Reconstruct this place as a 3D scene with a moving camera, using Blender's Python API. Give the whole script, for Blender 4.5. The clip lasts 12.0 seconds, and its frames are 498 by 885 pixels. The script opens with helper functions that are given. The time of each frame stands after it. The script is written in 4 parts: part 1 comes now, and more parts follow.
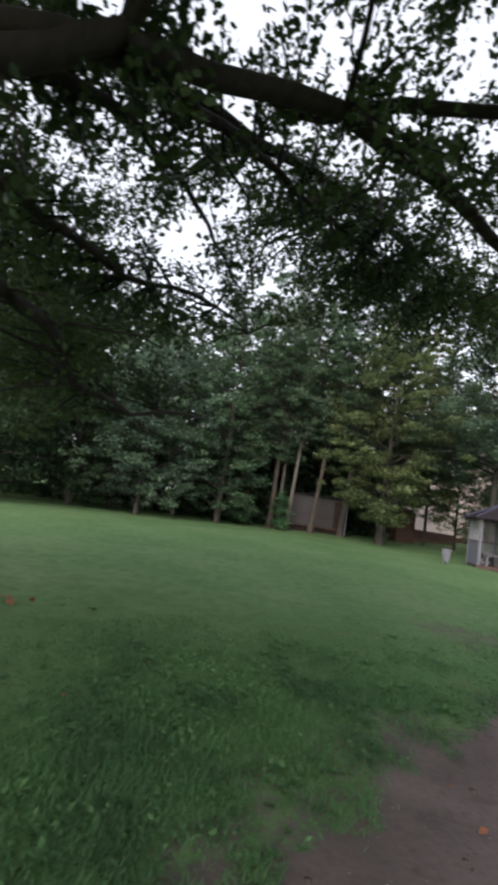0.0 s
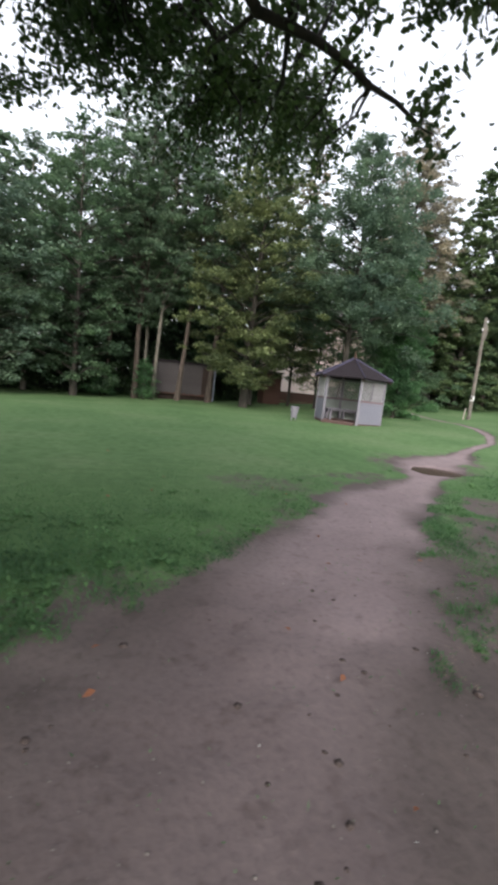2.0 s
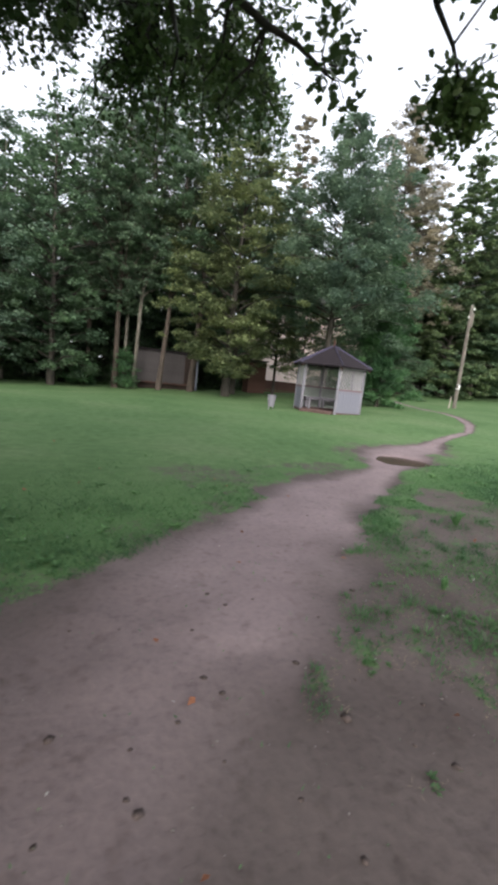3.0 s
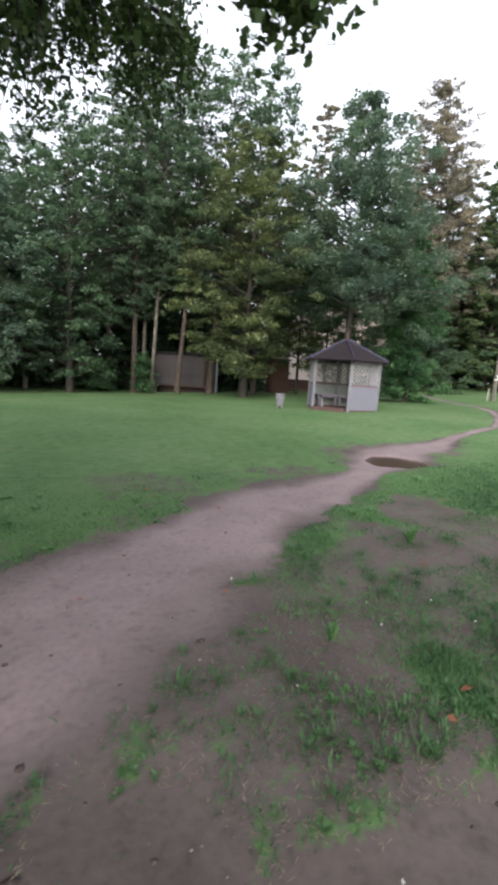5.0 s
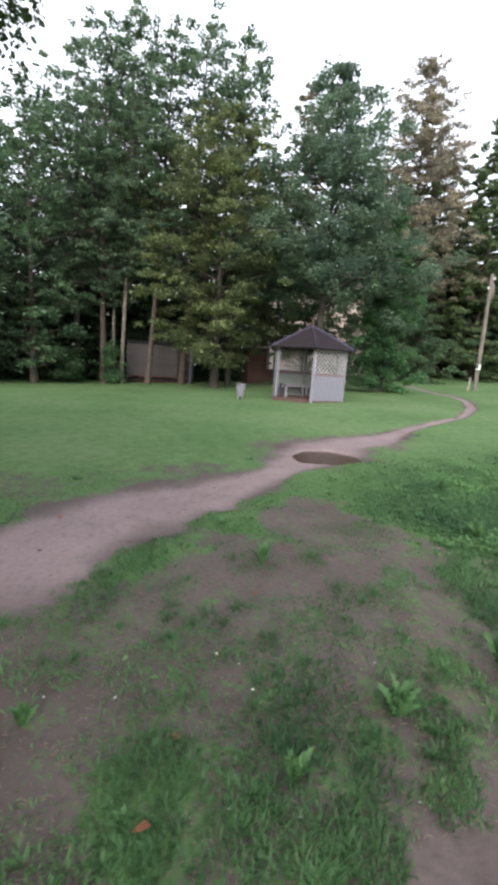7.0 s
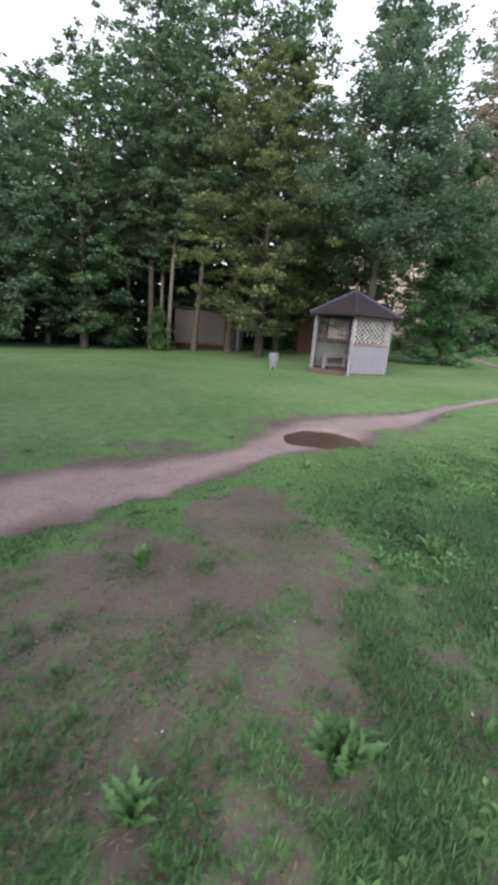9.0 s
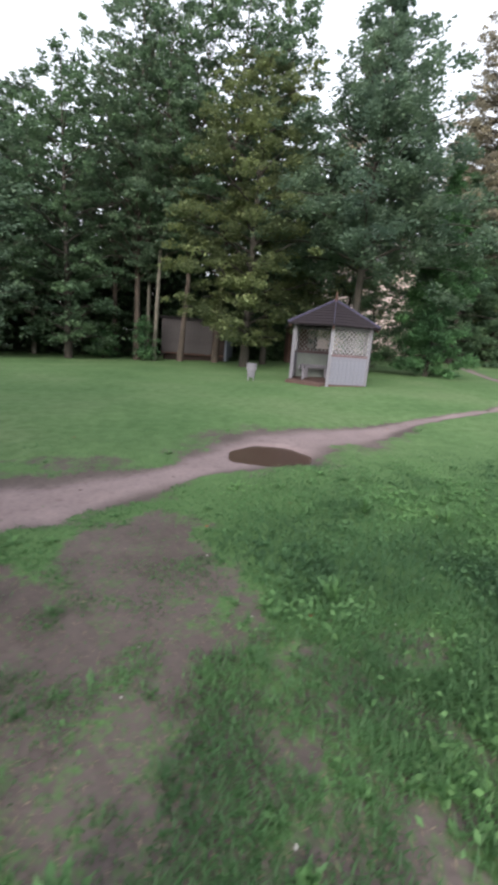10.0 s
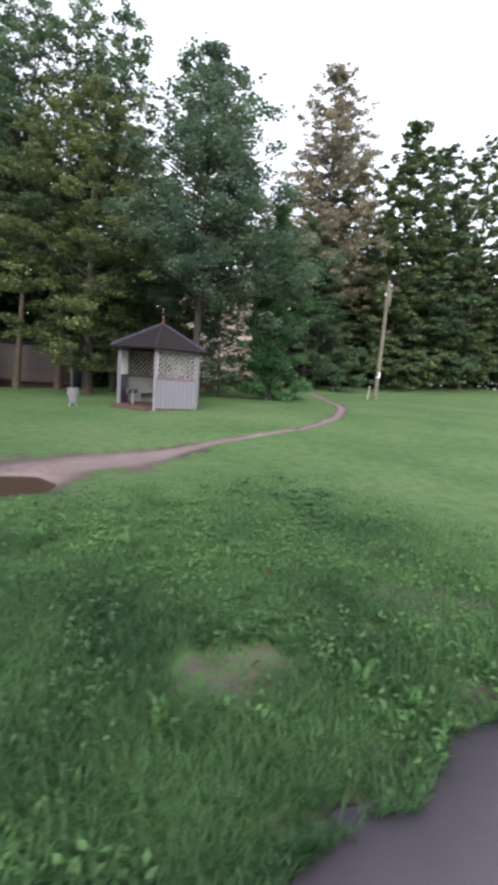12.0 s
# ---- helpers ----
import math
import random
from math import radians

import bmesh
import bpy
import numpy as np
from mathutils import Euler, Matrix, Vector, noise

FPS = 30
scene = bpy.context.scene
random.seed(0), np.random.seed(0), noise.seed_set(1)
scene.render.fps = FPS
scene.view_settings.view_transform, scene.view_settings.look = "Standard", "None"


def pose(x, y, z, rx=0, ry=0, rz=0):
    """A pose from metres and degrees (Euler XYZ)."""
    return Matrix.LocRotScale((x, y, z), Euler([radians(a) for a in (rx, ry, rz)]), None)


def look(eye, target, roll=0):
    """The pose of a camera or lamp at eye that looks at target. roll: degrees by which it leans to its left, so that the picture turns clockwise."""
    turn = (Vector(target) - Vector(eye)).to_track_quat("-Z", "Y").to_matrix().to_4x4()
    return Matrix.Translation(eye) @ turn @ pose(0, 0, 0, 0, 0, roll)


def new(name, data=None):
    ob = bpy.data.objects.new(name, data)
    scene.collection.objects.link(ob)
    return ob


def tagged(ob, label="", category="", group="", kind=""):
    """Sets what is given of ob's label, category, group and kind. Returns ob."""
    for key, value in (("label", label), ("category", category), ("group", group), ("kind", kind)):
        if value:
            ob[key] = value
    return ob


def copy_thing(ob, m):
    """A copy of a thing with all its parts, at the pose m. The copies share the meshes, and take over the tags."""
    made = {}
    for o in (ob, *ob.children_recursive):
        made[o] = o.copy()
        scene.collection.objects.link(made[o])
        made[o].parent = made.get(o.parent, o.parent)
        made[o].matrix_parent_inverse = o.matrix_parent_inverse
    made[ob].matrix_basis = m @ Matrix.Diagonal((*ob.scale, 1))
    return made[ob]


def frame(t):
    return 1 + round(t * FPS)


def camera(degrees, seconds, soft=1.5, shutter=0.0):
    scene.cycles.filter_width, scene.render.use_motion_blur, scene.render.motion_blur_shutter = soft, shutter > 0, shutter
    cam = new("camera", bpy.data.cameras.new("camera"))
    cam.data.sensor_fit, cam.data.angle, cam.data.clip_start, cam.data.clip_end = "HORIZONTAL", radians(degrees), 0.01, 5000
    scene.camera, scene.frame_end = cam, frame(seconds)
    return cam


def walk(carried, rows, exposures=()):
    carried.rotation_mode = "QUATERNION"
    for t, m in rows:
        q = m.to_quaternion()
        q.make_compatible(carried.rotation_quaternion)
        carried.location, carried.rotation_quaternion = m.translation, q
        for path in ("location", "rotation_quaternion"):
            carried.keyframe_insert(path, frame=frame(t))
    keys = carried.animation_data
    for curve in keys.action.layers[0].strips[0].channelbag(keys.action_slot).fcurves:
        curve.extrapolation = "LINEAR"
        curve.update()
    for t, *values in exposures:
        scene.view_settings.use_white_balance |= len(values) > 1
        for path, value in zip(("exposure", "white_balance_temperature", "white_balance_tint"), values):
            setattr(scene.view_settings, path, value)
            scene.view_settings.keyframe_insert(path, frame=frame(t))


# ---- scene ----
cam = camera(59.8, 12.0, soft=3.9, shutter=0.4)
EXPOSURES = [(0.0, 1.62), (0.6, 1.75), (1.2, 1.84), (3.5, 1.95), (5.5, 2.0), (7.5, 2.06), (9.5, 1.98), (10.3, 1.96), (11.5, 2.1), (12.0, 1.87)]
PATH = [
    (0, (-0.164, -0.186, 1.59), (-0.145, 1.798, 1.848), 9.2),
    (0.5, (0.274, -0.031, 1.595), (0.497, 1.946, 1.799), 6.7),
    (1, (0.714, 0.114, 1.597), (1.248, 2.037, 1.475), 7.2),
    (1.5, (1.155, 0.269, 1.57), (1.733, 2.17, 1.34), 5.7),
    (2, (1.584, 0.435, 1.547), (2.163, 2.331, 1.287), 6.4),
    (2.5, (2.045, 0.482, 1.561), (2.654, 2.362, 1.256), 6.9),
    (3, (2.431, 0.543, 1.577), (3.036, 2.425, 1.273), 6.3),
    (3.5, (2.876, 0.655, 1.594), (3.485, 2.536, 1.293), 7.8),
    (5.5, (4.379, 1.065, 1.618), (4.733, 3.008, 1.298), 2.7),
    (6, (4.802, 1.212, 1.64), (5.132, 3.158, 1.317), 2.8),
    (6.5, (5.247, 1.325, 1.626), (5.713, 3.242, 1.293), 4.0),
    (7, (5.607, 1.435, 1.625), (6.035, 3.356, 1.27), 3.7),
    (7.5, (5.992, 1.57, 1.627), (6.411, 3.469, 1.157), 3.8),
    (9.5, (7.365, 2.083, 1.748), (7.459, 4.013, 1.232), 4.6),
    (10, (7.85, 2.332, 1.758), (7.986, 4.271, 1.288), 4.6),
    (10.5, (8.3, 2.495, 1.753), (8.501, 4.433, 1.304), 4.3),
    (11, (8.753, 2.6, 1.781), (8.92, 4.548, 1.361), 3.7),
    (11.5, (9.313, 2.495, 1.699), (9.758, 4.414, 1.352), 5.0),
    (12, (9.859, 2.449, 1.714), (10.491, 4.322, 1.411), 4.5),
]
walk(cam, [(t, look(eye, target, roll)) for t, eye, target, roll in PATH], EXPOSURES)

# ---- light ----
world = bpy.data.worlds.new("world")
scene.world = world
world.use_nodes = True
wn = world.node_tree
wn.nodes.clear()
sky = wn.nodes.new("ShaderNodeTexSky")
sky.sky_type = "NISHITA"
sky.sun_disc = False
sky.sun_elevation = radians(30)
sky.sun_rotation = radians(200)
sky.air_density, sky.dust_density, sky.ozone_density = 1.0, 3.0, 1.0
cloud = wn.nodes.new("ShaderNodeHueSaturation")
cloud.inputs["Saturation"].default_value = 0.37
bg = wn.nodes.new("ShaderNodeBackground")
bg.inputs["Strength"].default_value = 0.15
wout = wn.nodes.new("ShaderNodeOutputWorld")
wn.links.new(sky.outputs[0], cloud.inputs["Color"])
veil = wn.nodes.new("ShaderNodeMix")
veil.data_type = "RGBA"
veil.inputs[0].default_value = 0.6
veil.inputs[7].default_value = (2.66, 2.7, 3.0, 1)
wn.links.new(cloud.outputs[0], veil.inputs[6])
wn.links.new(veil.outputs[2], bg.inputs["Color"])
wn.links.new(bg.outputs[0], wout.inputs["Surface"])

sun = new("sun", bpy.data.lights.new("sun", "SUN"))
sun.data.energy, sun.data.angle, sun.data.color = 0.5, radians(30), (1.0, 0.95, 0.9)
sun.rotation_euler = (radians(60), 0, radians(-20))


# ---- numbers: terrain, path, noise ----
def grain(x, y, scale, seed=0):
    """Smooth value noise in 0..1 at points x, y."""
    x, y = np.asarray(x, float) / scale + 1000.0, np.asarray(y, float) / scale + 1000.0
    xi, yi = np.floor(x), np.floor(y)
    u, v = x - xi, y - yi
    u, v = u * u * (3 - 2 * u), v * v * (3 - 2 * v)

    def h(a, b):
        n = np.sin(a * 127.1 + b * 311.7 + seed * 74.7) * 43758.5453
        return n - np.floor(n)

    return (h(xi, yi) * (1 - u) + h(xi + 1, yi) * u) * (1 - v) + (h(xi, yi + 1) * (1 - u) + h(xi + 1, yi + 1) * u) * v


def smooth(a, b, x):
    t = np.clip((x - a) / (b - a), 0, 1)
    return t * t * (3 - 2 * t)


TRACK = [(-2.5, -1.2, 1.2), (0.2, 0.3, 1.0), (1.8, 1.75, 1.08), (3.15, 3.35, 1.0), (4.4, 4.75, 0.86), (5.5, 6.0, 0.8), (6.7, 6.85, 0.5),
         (7.5, 7.55, 0.36), (8.0, 8.2, 0.62), (8.7, 9.0, 0.98), (9.7, 9.75, 0.75), (10.6, 10.2, 0.42), (11.5, 11.0, 0.3), (12.9, 12.05, 0.2),
         (15.1, 13.45, 0.18), (17.6, 16.0, 0.24), (19.5, 18.9, 0.22), (20.7, 21.3, 0.22), (23.1, 27.8, 0.28), (25.0, 33.0, 0.3)]
WORN = [(6.2, 3.7, 2.3, 1.7, 0.6), (6.7, 4.6, 1.0, 0.6, 0.72), (7.5, 5.2, 0.55, 0.7, 0.62), (9.0, 4.4, 0.3, 0.2, 0.5),
        (10.65, 4.4, 0.45, 0.3, 0.47), (11.2, 4.6, 0.4, 0.25, 0.46), (12.3, 4.85, 0.55, 0.3, 0.5), (7.9, 3.7, 0.5, 0.3, 0.5),
        (4.9, 2.6, 0.9, 0.6, 0.68), (4.0, 7.0, 1.6, 0.6, 0.45), (6.2, 7.7, 1.1, 0.45, 0.5), (4.35, 3.05, 0.8, 0.55, 0.7), (1.55, 3.25, 0.4, 0.32, 0.62), (7.3, 5.1, 1.0, 1.45, 0.67), (3.4, 2.0, 1.1, 0.6, 0.92)]
PUDDLE = (8.64, 8.56, 0.62, 0.55, math.atan2(0.5, 1.2))


def off_track(x, y):
    """Distance from the path's middle, in half-widths."""
    best = np.full(x.shape, 9.0)
    for (ax, ay, aw), (bx, by, bw) in zip(TRACK, TRACK[1:]):
        dx, dy = bx - ax, by - ay
        k = np.clip(((x - ax) * dx + (y - ay) * dy) / (dx * dx + dy * dy), 0, 1)
        d = np.hypot(x - ax - k * dx, y - ay - k * dy) / (aw + (bw - aw) * k)
        best = np.minimum(best, d)
    return best


def packed_lit_at(x, y):
    """Paleness of trodden earth, most in the path's middle; oak's shade painted in at low x."""
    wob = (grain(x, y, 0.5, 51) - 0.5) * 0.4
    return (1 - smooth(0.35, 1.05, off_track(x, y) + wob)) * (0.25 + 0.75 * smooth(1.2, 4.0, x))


def dirt_at(x, y):
    x, y = np.asarray(x, float), np.asarray(y, float)
    best = off_track(x, y)
    wob = (grain(x, y, 0.7, 1) - 0.5) * 0.55 + (grain(x, y, 0.22, 2) - 0.5) * 0.35 + (grain(x, y, 0.08, 3) - 0.5) * 0.2
    m = 1 - smooth(0.82, 1.12, best + wob)
    m = np.maximum(m, 0.45 * (1 - smooth(1.0, 1.9, best + 1.6 * wob)))
    for cx, cy, rx, ry, s in WORN:
        d = np.hypot((x - cx) / rx, (y - cy) / ry) + wob * 1.5
        m = np.maximum(m, s * (1 - smooth(0.55, 1.25, d)))
    side = y - (1.0 + 0.24 * x) + wob * 0.5
    m = np.maximum(m, (1 - smooth(-0.15, 0.12, side)) * smooth(-2.7, -2.3, side) * (1 - smooth(8.8, 9.9, x + wob)) * 0.9)
    m = np.maximum(m, 0.5 * (1 - smooth(0.0, 0.16, side + wob * 0.3)) * smooth(9.9, 10.6, x))
    return np.clip(m, 0, 1)


def turf_at(x, y):
    """Where the turf is long and its thatch shows between the blades."""
    d = y - (1.0 + 0.24 * x)
    return smooth(-0.3, 0.1, d) * (1 - smooth(2.0, 6.5, d)) * (1 - smooth(11.5, 14.5, x)) * (1 - smooth(0.0, 3.0, -x - 0.5))


def puddle_r(x, y):
    cx, cy, a, b, q = PUDDLE
    u, v = (x - cx) * math.cos(q) + (y - cy) * math.sin(q), -(x - cx) * math.sin(q) + (y - cy) * math.cos(q)
    ang = np.arctan2(v / b, u / a)
    return np.hypot(u / a, v / b) * (1 + 0.05 * np.sin(3 * ang + 1) + 0.03 * np.sin(7 * ang))


def base_z(x, y):
    X = np.clip(np.asarray(x, float), -15, 50)
    Y = np.clip(np.asarray(y, float), -10, 42)
    return -0.0255 + 0.0135 * X - 0.0052 * Y + 0.00071 * X * Y + 0.00017 * X * X + 0.1443 * np.exp(-(((Y - 18) / 6) ** 2))


def height(x, y):
    x, y = np.asarray(x, float), np.asarray(y, float)
    m = dirt_at(x, y)
    calm = smooth(1.0, 1.9, puddle_r(x, y))
    z = base_z(x, y) + calm * ((grain(x, y, 1.6, 5) - 0.5) * 0.05 + (grain(x, y, 0.3, 6) - 0.5) * 0.02)
    z = z - 0.03 * np.where(calm < 1, calm * m + 1 - calm, m) + calm * m * (grain(x, y, 0.16, 7) - 0.5) * 0.022
    side = y - (1.02 + 0.24 * x)
    z = z - 0.07 * smooth(9.6, 10.6, x) * (1 - smooth(-0.3, -0.08, side)) * smooth(-2.3, -2.1, side)
    return z - 0.11 * (1 - smooth(0.75, 1.2, puddle_r(x, y)))


def ground_z(x, y):
    return float(height(np.array([x]), np.array([y]))[0])


# ---- materials ----
def nodes(name):
    m = bpy.data.materials.new(name)
    m.use_nodes = True
    t = m.node_tree
    return m, t, t.nodes["Principled BSDF"]


def add(t, kind, **inputs):
    n = t.nodes.new(kind)
    for k, v in inputs.items():
        n.inputs[k].default_value = v
    return n


def noise_node(t, scale, detail=4.0, coords="Object"):
    c = t.nodes.new("ShaderNodeTexCoord")
    n = add(t, "ShaderNodeTexNoise", Scale=scale, Detail=detail)
    t.links.new(c.outputs[coords], n.inputs["Vector"])
    return n


def ramp(t, source, stops):
    r = t.nodes.new("ShaderNodeValToRGB")
    r.color_ramp.elements[0].position, r.color_ramp.elements[0].color = stops[0][0], (*stops[0][1], 1)
    r.color_ramp.elements[1].position, r.color_ramp.elements[1].color = stops[-1][0], (*stops[-1][1], 1)
    for p, c in stops[1:-1]:
        e = r.color_ramp.elements.new(p)
        e.color = (*c, 1)
    t.links.new(source, r.inputs["Fac"])
    return r


def mix(t, kind, fac, a, b):
    n = t.nodes.new("ShaderNodeMix")
    n.data_type, n.blend_type = "RGBA", kind
    for sock, v in ((n.inputs[0], fac), (n.inputs[6], a), (n.inputs[7], b)):
        if isinstance(v, (int, float)):
            sock.default_value = v
        elif isinstance(v, tuple):
            sock.default_value = (*v, 1)
        else:
            t.links.new(v, sock)
    return n.outputs[2]


def bump(t, b, source, strength, distance):
    n = add(t, "ShaderNodeBump", Strength=strength, Distance=distance)
    t.links.new(source, n.inputs["Height"])
    t.links.new(n.outputs[0], b.inputs["Normal"])


def plain(name, a, b, scale=6.0, fine=60.0, rough=0.7, metal=0.0, relief=0.2, depth=0.004):
    """A surface with two colours in broad blotches and a fine grain."""
    m, t, p = nodes(name)
    n1, n2 = noise_node(t, scale), noise_node(t, fine, 6.0)
    col = mix(t, "MIX", n1.outputs[0], a, b)
    r2 = ramp(t, n2.outputs[0], [(0.3, (0.72, 0.72, 0.72)), (0.7, (1.15, 1.15, 1.15))])
    t.links.new(mix(t, "MULTIPLY", 0.7, col, r2.outputs[0]), p.inputs["Base Color"])
    p.inputs["Roughness"].default_value, p.inputs["Metallic"].default_value = rough, metal
    p.inputs["Specular IOR Level"].default_value = 0.5 if rough < 0.5 else 0.2
    bump(t, p, n2.outputs[0], relief, depth)
    return m


def foliage(name, dark, light, odd, through_light=0.45):
    """Leaves: colour varies leaf by leaf and in broad patches; light passes through them in part."""
    m, t, p = nodes(name)
    geo = t.nodes.new("ShaderNodeNewGeometry")
    lo = tuple(0.25 * d + 0.75 * l for d, l in zip(dark, light))
    hi = tuple(0.7 * l + 0.3 * o for l, o in zip(light, odd))
    r = ramp(t, geo.outputs["Random Per Island"], [(0.0, lo), (0.7, light), (1.0, hi)])
    n, n2 = noise_node(t, 0.45, 2.0), noise_node(t, 1.6, 2.0)
    wide = ramp(t, n.outputs[0], [(0.32, (0.62, 0.66, 0.70)), (0.68, (1.32, 1.28, 1.15))])
    clump = ramp(t, n2.outputs[0], [(0.32, (0.68, 0.70, 0.72)), (0.68, (1.3, 1.28, 1.2))])
    patch = t.nodes.new("ShaderNodeMix")
    patch.data_type, patch.blend_type = "RGBA", "MULTIPLY"
    patch.inputs[0].default_value = 1.0
    t.links.new(wide.outputs[0], patch.inputs[6])
    t.links.new(clump.outputs[0], patch.inputs[7])
    col = mix(t, "MULTIPLY", 0.85, r.outputs[0], patch.outputs[2])
    t.links.new(col, p.inputs["Base Color"])
    p.inputs["Roughness"].default_value = 0.5
    p.inputs["Specular IOR Level"].default_value = 0.22
    tr = t.nodes.new("ShaderNodeBsdfTranslucent")
    t.links.new(col, tr.inputs["Color"])
    mx = add(t, "ShaderNodeMixShader", Fac=through_light)
    t.links.new(p.outputs[0], mx.inputs[1])
    t.links.new(tr.outputs[0], mx.inputs[2])
    t.links.new(mx.outputs[0], t.nodes["Material Output"].inputs["Surface"])
    return m


def bark(name, a, b, bands=None):
    m, t, p = nodes(name)
    c = t.nodes.new("ShaderNodeTexCoord")
    mp = t.nodes.new("ShaderNodeMapping")
    mp.inputs["Scale"].default_value = (14, 14, 2.5)
    t.links.new(c.outputs["Object"], mp.inputs["Vector"])
    n = add(t, "ShaderNodeTexNoise", Scale=1.0, Detail=6.0)
    t.links.new(mp.outputs[0], n.inputs["Vector"])
    col = ramp(t, n.outputs[0], [(0.32, a), (0.68, b)])
    big = noise_node(t, 0.9, 3.0)
    stain = ramp(t, big.outputs[0], [(0.35, (0.6, 0.65, 0.6)), (0.65, (1.1, 1.05, 1.0))])
    t.links.new(mix(t, "MULTIPLY", 0.8, col.outputs[0], stain.outputs[0]), p.inputs["Base Color"])
    p.inputs["Roughness"].default_value = 0.9
    bump(t, p, n.outputs[0], 0.7, 0.03)
    return m


def ground_material():
    m, t, p = nodes("lawn_and_earth")
    at = t.nodes.new("ShaderNodeAttribute")
    at.attribute_name = "dirt"
    g1, g2, g3 = noise_node(t, 0.35, 3.0), noise_node(t, 5.0, 5.0), noise_node(t, 45.0, 6.0)
    grass = ramp(t, g1.outputs[0], [(0.3, (0.076, 0.140, 0.056)), (0.5, (0.095, 0.163, 0.068)), (0.72, (0.122, 0.180, 0.086))])
    mott = ramp(t, g2.outputs[0], [(0.3, (0.7, 0.75, 0.65)), (0.7, (1.2, 1.15, 1.15))])
    gcol = mix(t, "MULTIPLY", 0.8, grass.outputs[0], mott.outputs[0])
    fine = ramp(t, g3.outputs[0], [(0.3, (0.6, 0.65, 0.6)), (0.7, (1.25, 1.2, 1.2))])
    gcol = mix(t, "MULTIPLY", 0.7, gcol, fine.outputs[0])
    thatch = t.nodes.new("ShaderNodeAttribute")
    thatch.attribute_name = "thatch"
    under = mix(t, "MULTIPLY", 0.8, (0.074, 0.140, 0.052), fine.outputs[0])
    gcol = mix(t, "MIX", thatch.outputs["Fac"], gcol, under)
    # pale trodden middle, with the oak's shade put into the colour near its trunk
    lit_core = t.nodes.new("ShaderNodeAttribute")
    lit_core.attribute_name = "packed_lit"
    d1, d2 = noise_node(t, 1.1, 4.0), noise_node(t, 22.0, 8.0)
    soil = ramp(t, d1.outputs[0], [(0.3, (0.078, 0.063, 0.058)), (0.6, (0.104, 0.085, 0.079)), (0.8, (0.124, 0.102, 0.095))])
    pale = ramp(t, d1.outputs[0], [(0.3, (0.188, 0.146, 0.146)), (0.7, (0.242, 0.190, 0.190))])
    earth = mix(t, "MIX", lit_core.outputs["Fac"], soil.outputs[0], pale.outputs[0])
    grit = ramp(t, d2.outputs[0], [(0.25, (0.58, 0.55, 0.53)), (0.42, (0.92, 0.92, 0.92)), (0.75, (1.2, 1.18, 1.15))])
    dcol = mix(t, "MULTIPLY", 0.55, earth, grit.outputs[0])
    d3 = noise_node(t, 6.5, 3.0)
    smudge = ramp(t, d3.outputs[0], [(0.30, (0.62, 0.60, 0.58)), (0.42, (1.0, 1.0, 1.0))])
    dcol = mix(t, "MULTIPLY", 0.45, dcol, smudge.outputs[0])
    # ragged edge between turf and earth
    total = at.outputs["Fac"]
    for n in (noise_node(t, 7.0, 4.0), noise_node(t, 28.0, 5.0)):
        s = t.nodes.new("ShaderNodeMath")
        s.operation = "MULTIPLY_ADD"
        t.links.new(n.outputs[0], s.inputs[0])
        s.inputs[1].default_value = 0.8
        t.links.new(total, s.inputs[2])
        total = s.outputs[0]
    edge = t.nodes.new("ShaderNodeMapRange")
    edge.inputs["From Min"].default_value, edge.inputs["From Max"].default_value = 1.12, 1.42
    t.links.new(total, edge.inputs["Value"])
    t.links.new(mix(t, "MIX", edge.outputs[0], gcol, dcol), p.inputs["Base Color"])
    p.inputs["Roughness"].default_value = 0.95
    p.inputs["Specular IOR Level"].default_value = 0.15
    bump(t, p, d2.outputs[0], 0.5, 0.015)
    return m


GROUND = ground_material()
ASPHALT = plain("worn_asphalt", (0.080, 0.069, 0.086), (0.112, 0.097, 0.118), 1.5, 220.0, 0.75, 0, 0.5, 0.004)
MUDWATER, _t, _p = nodes("muddy_water")
_n = noise_node(_t, 3.0, 4.0)
_r = ramp(_t, _n.outputs[0], [(0.3, (0.056, 0.036, 0.028)), (0.7, (0.078, 0.052, 0.041))])
_t.links.new(_r.outputs[0], _p.inputs["Base Color"])
_p.inputs["Roughness"].default_value = 0.22
_p.inputs["Specular IOR Level"].default_value = 0.2
bump(_t, _p, noise_node(_t, 9.0, 2.0).outputs[0], 0.08, 0.01)

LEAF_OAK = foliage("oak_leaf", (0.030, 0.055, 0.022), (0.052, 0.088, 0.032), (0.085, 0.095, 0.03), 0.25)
LEAF_ASPEN = foliage("aspen_leaf", (0.095, 0.152, 0.100), (0.145, 0.214, 0.146), (0.209, 0.252, 0.179))
LEAF_DARK = foliage("linden_leaf", (0.072, 0.125, 0.078), (0.114, 0.183, 0.111), (0.159, 0.222, 0.137))
LEAF_GOLD = foliage("yellowing_maple_leaf", (0.109, 0.145, 0.073), (0.169, 0.205, 0.103), (0.242, 0.251, 0.125))
LEAF_TEAL = foliage("maple_leaf", (0.090, 0.147, 0.107), (0.143, 0.211, 0.153), (0.224, 0.274, 0.196))
LEAF_BUSH = foliage("bush_leaf", (0.071, 0.151, 0.074), (0.110, 0.221, 0.108), (0.155, 0.282, 0.142))
LEAF_BROWN = foliage("browning_spruce_needle", (0.224, 0.204, 0.161), (0.314, 0.282, 0.224), (0.381, 0.347, 0.299))
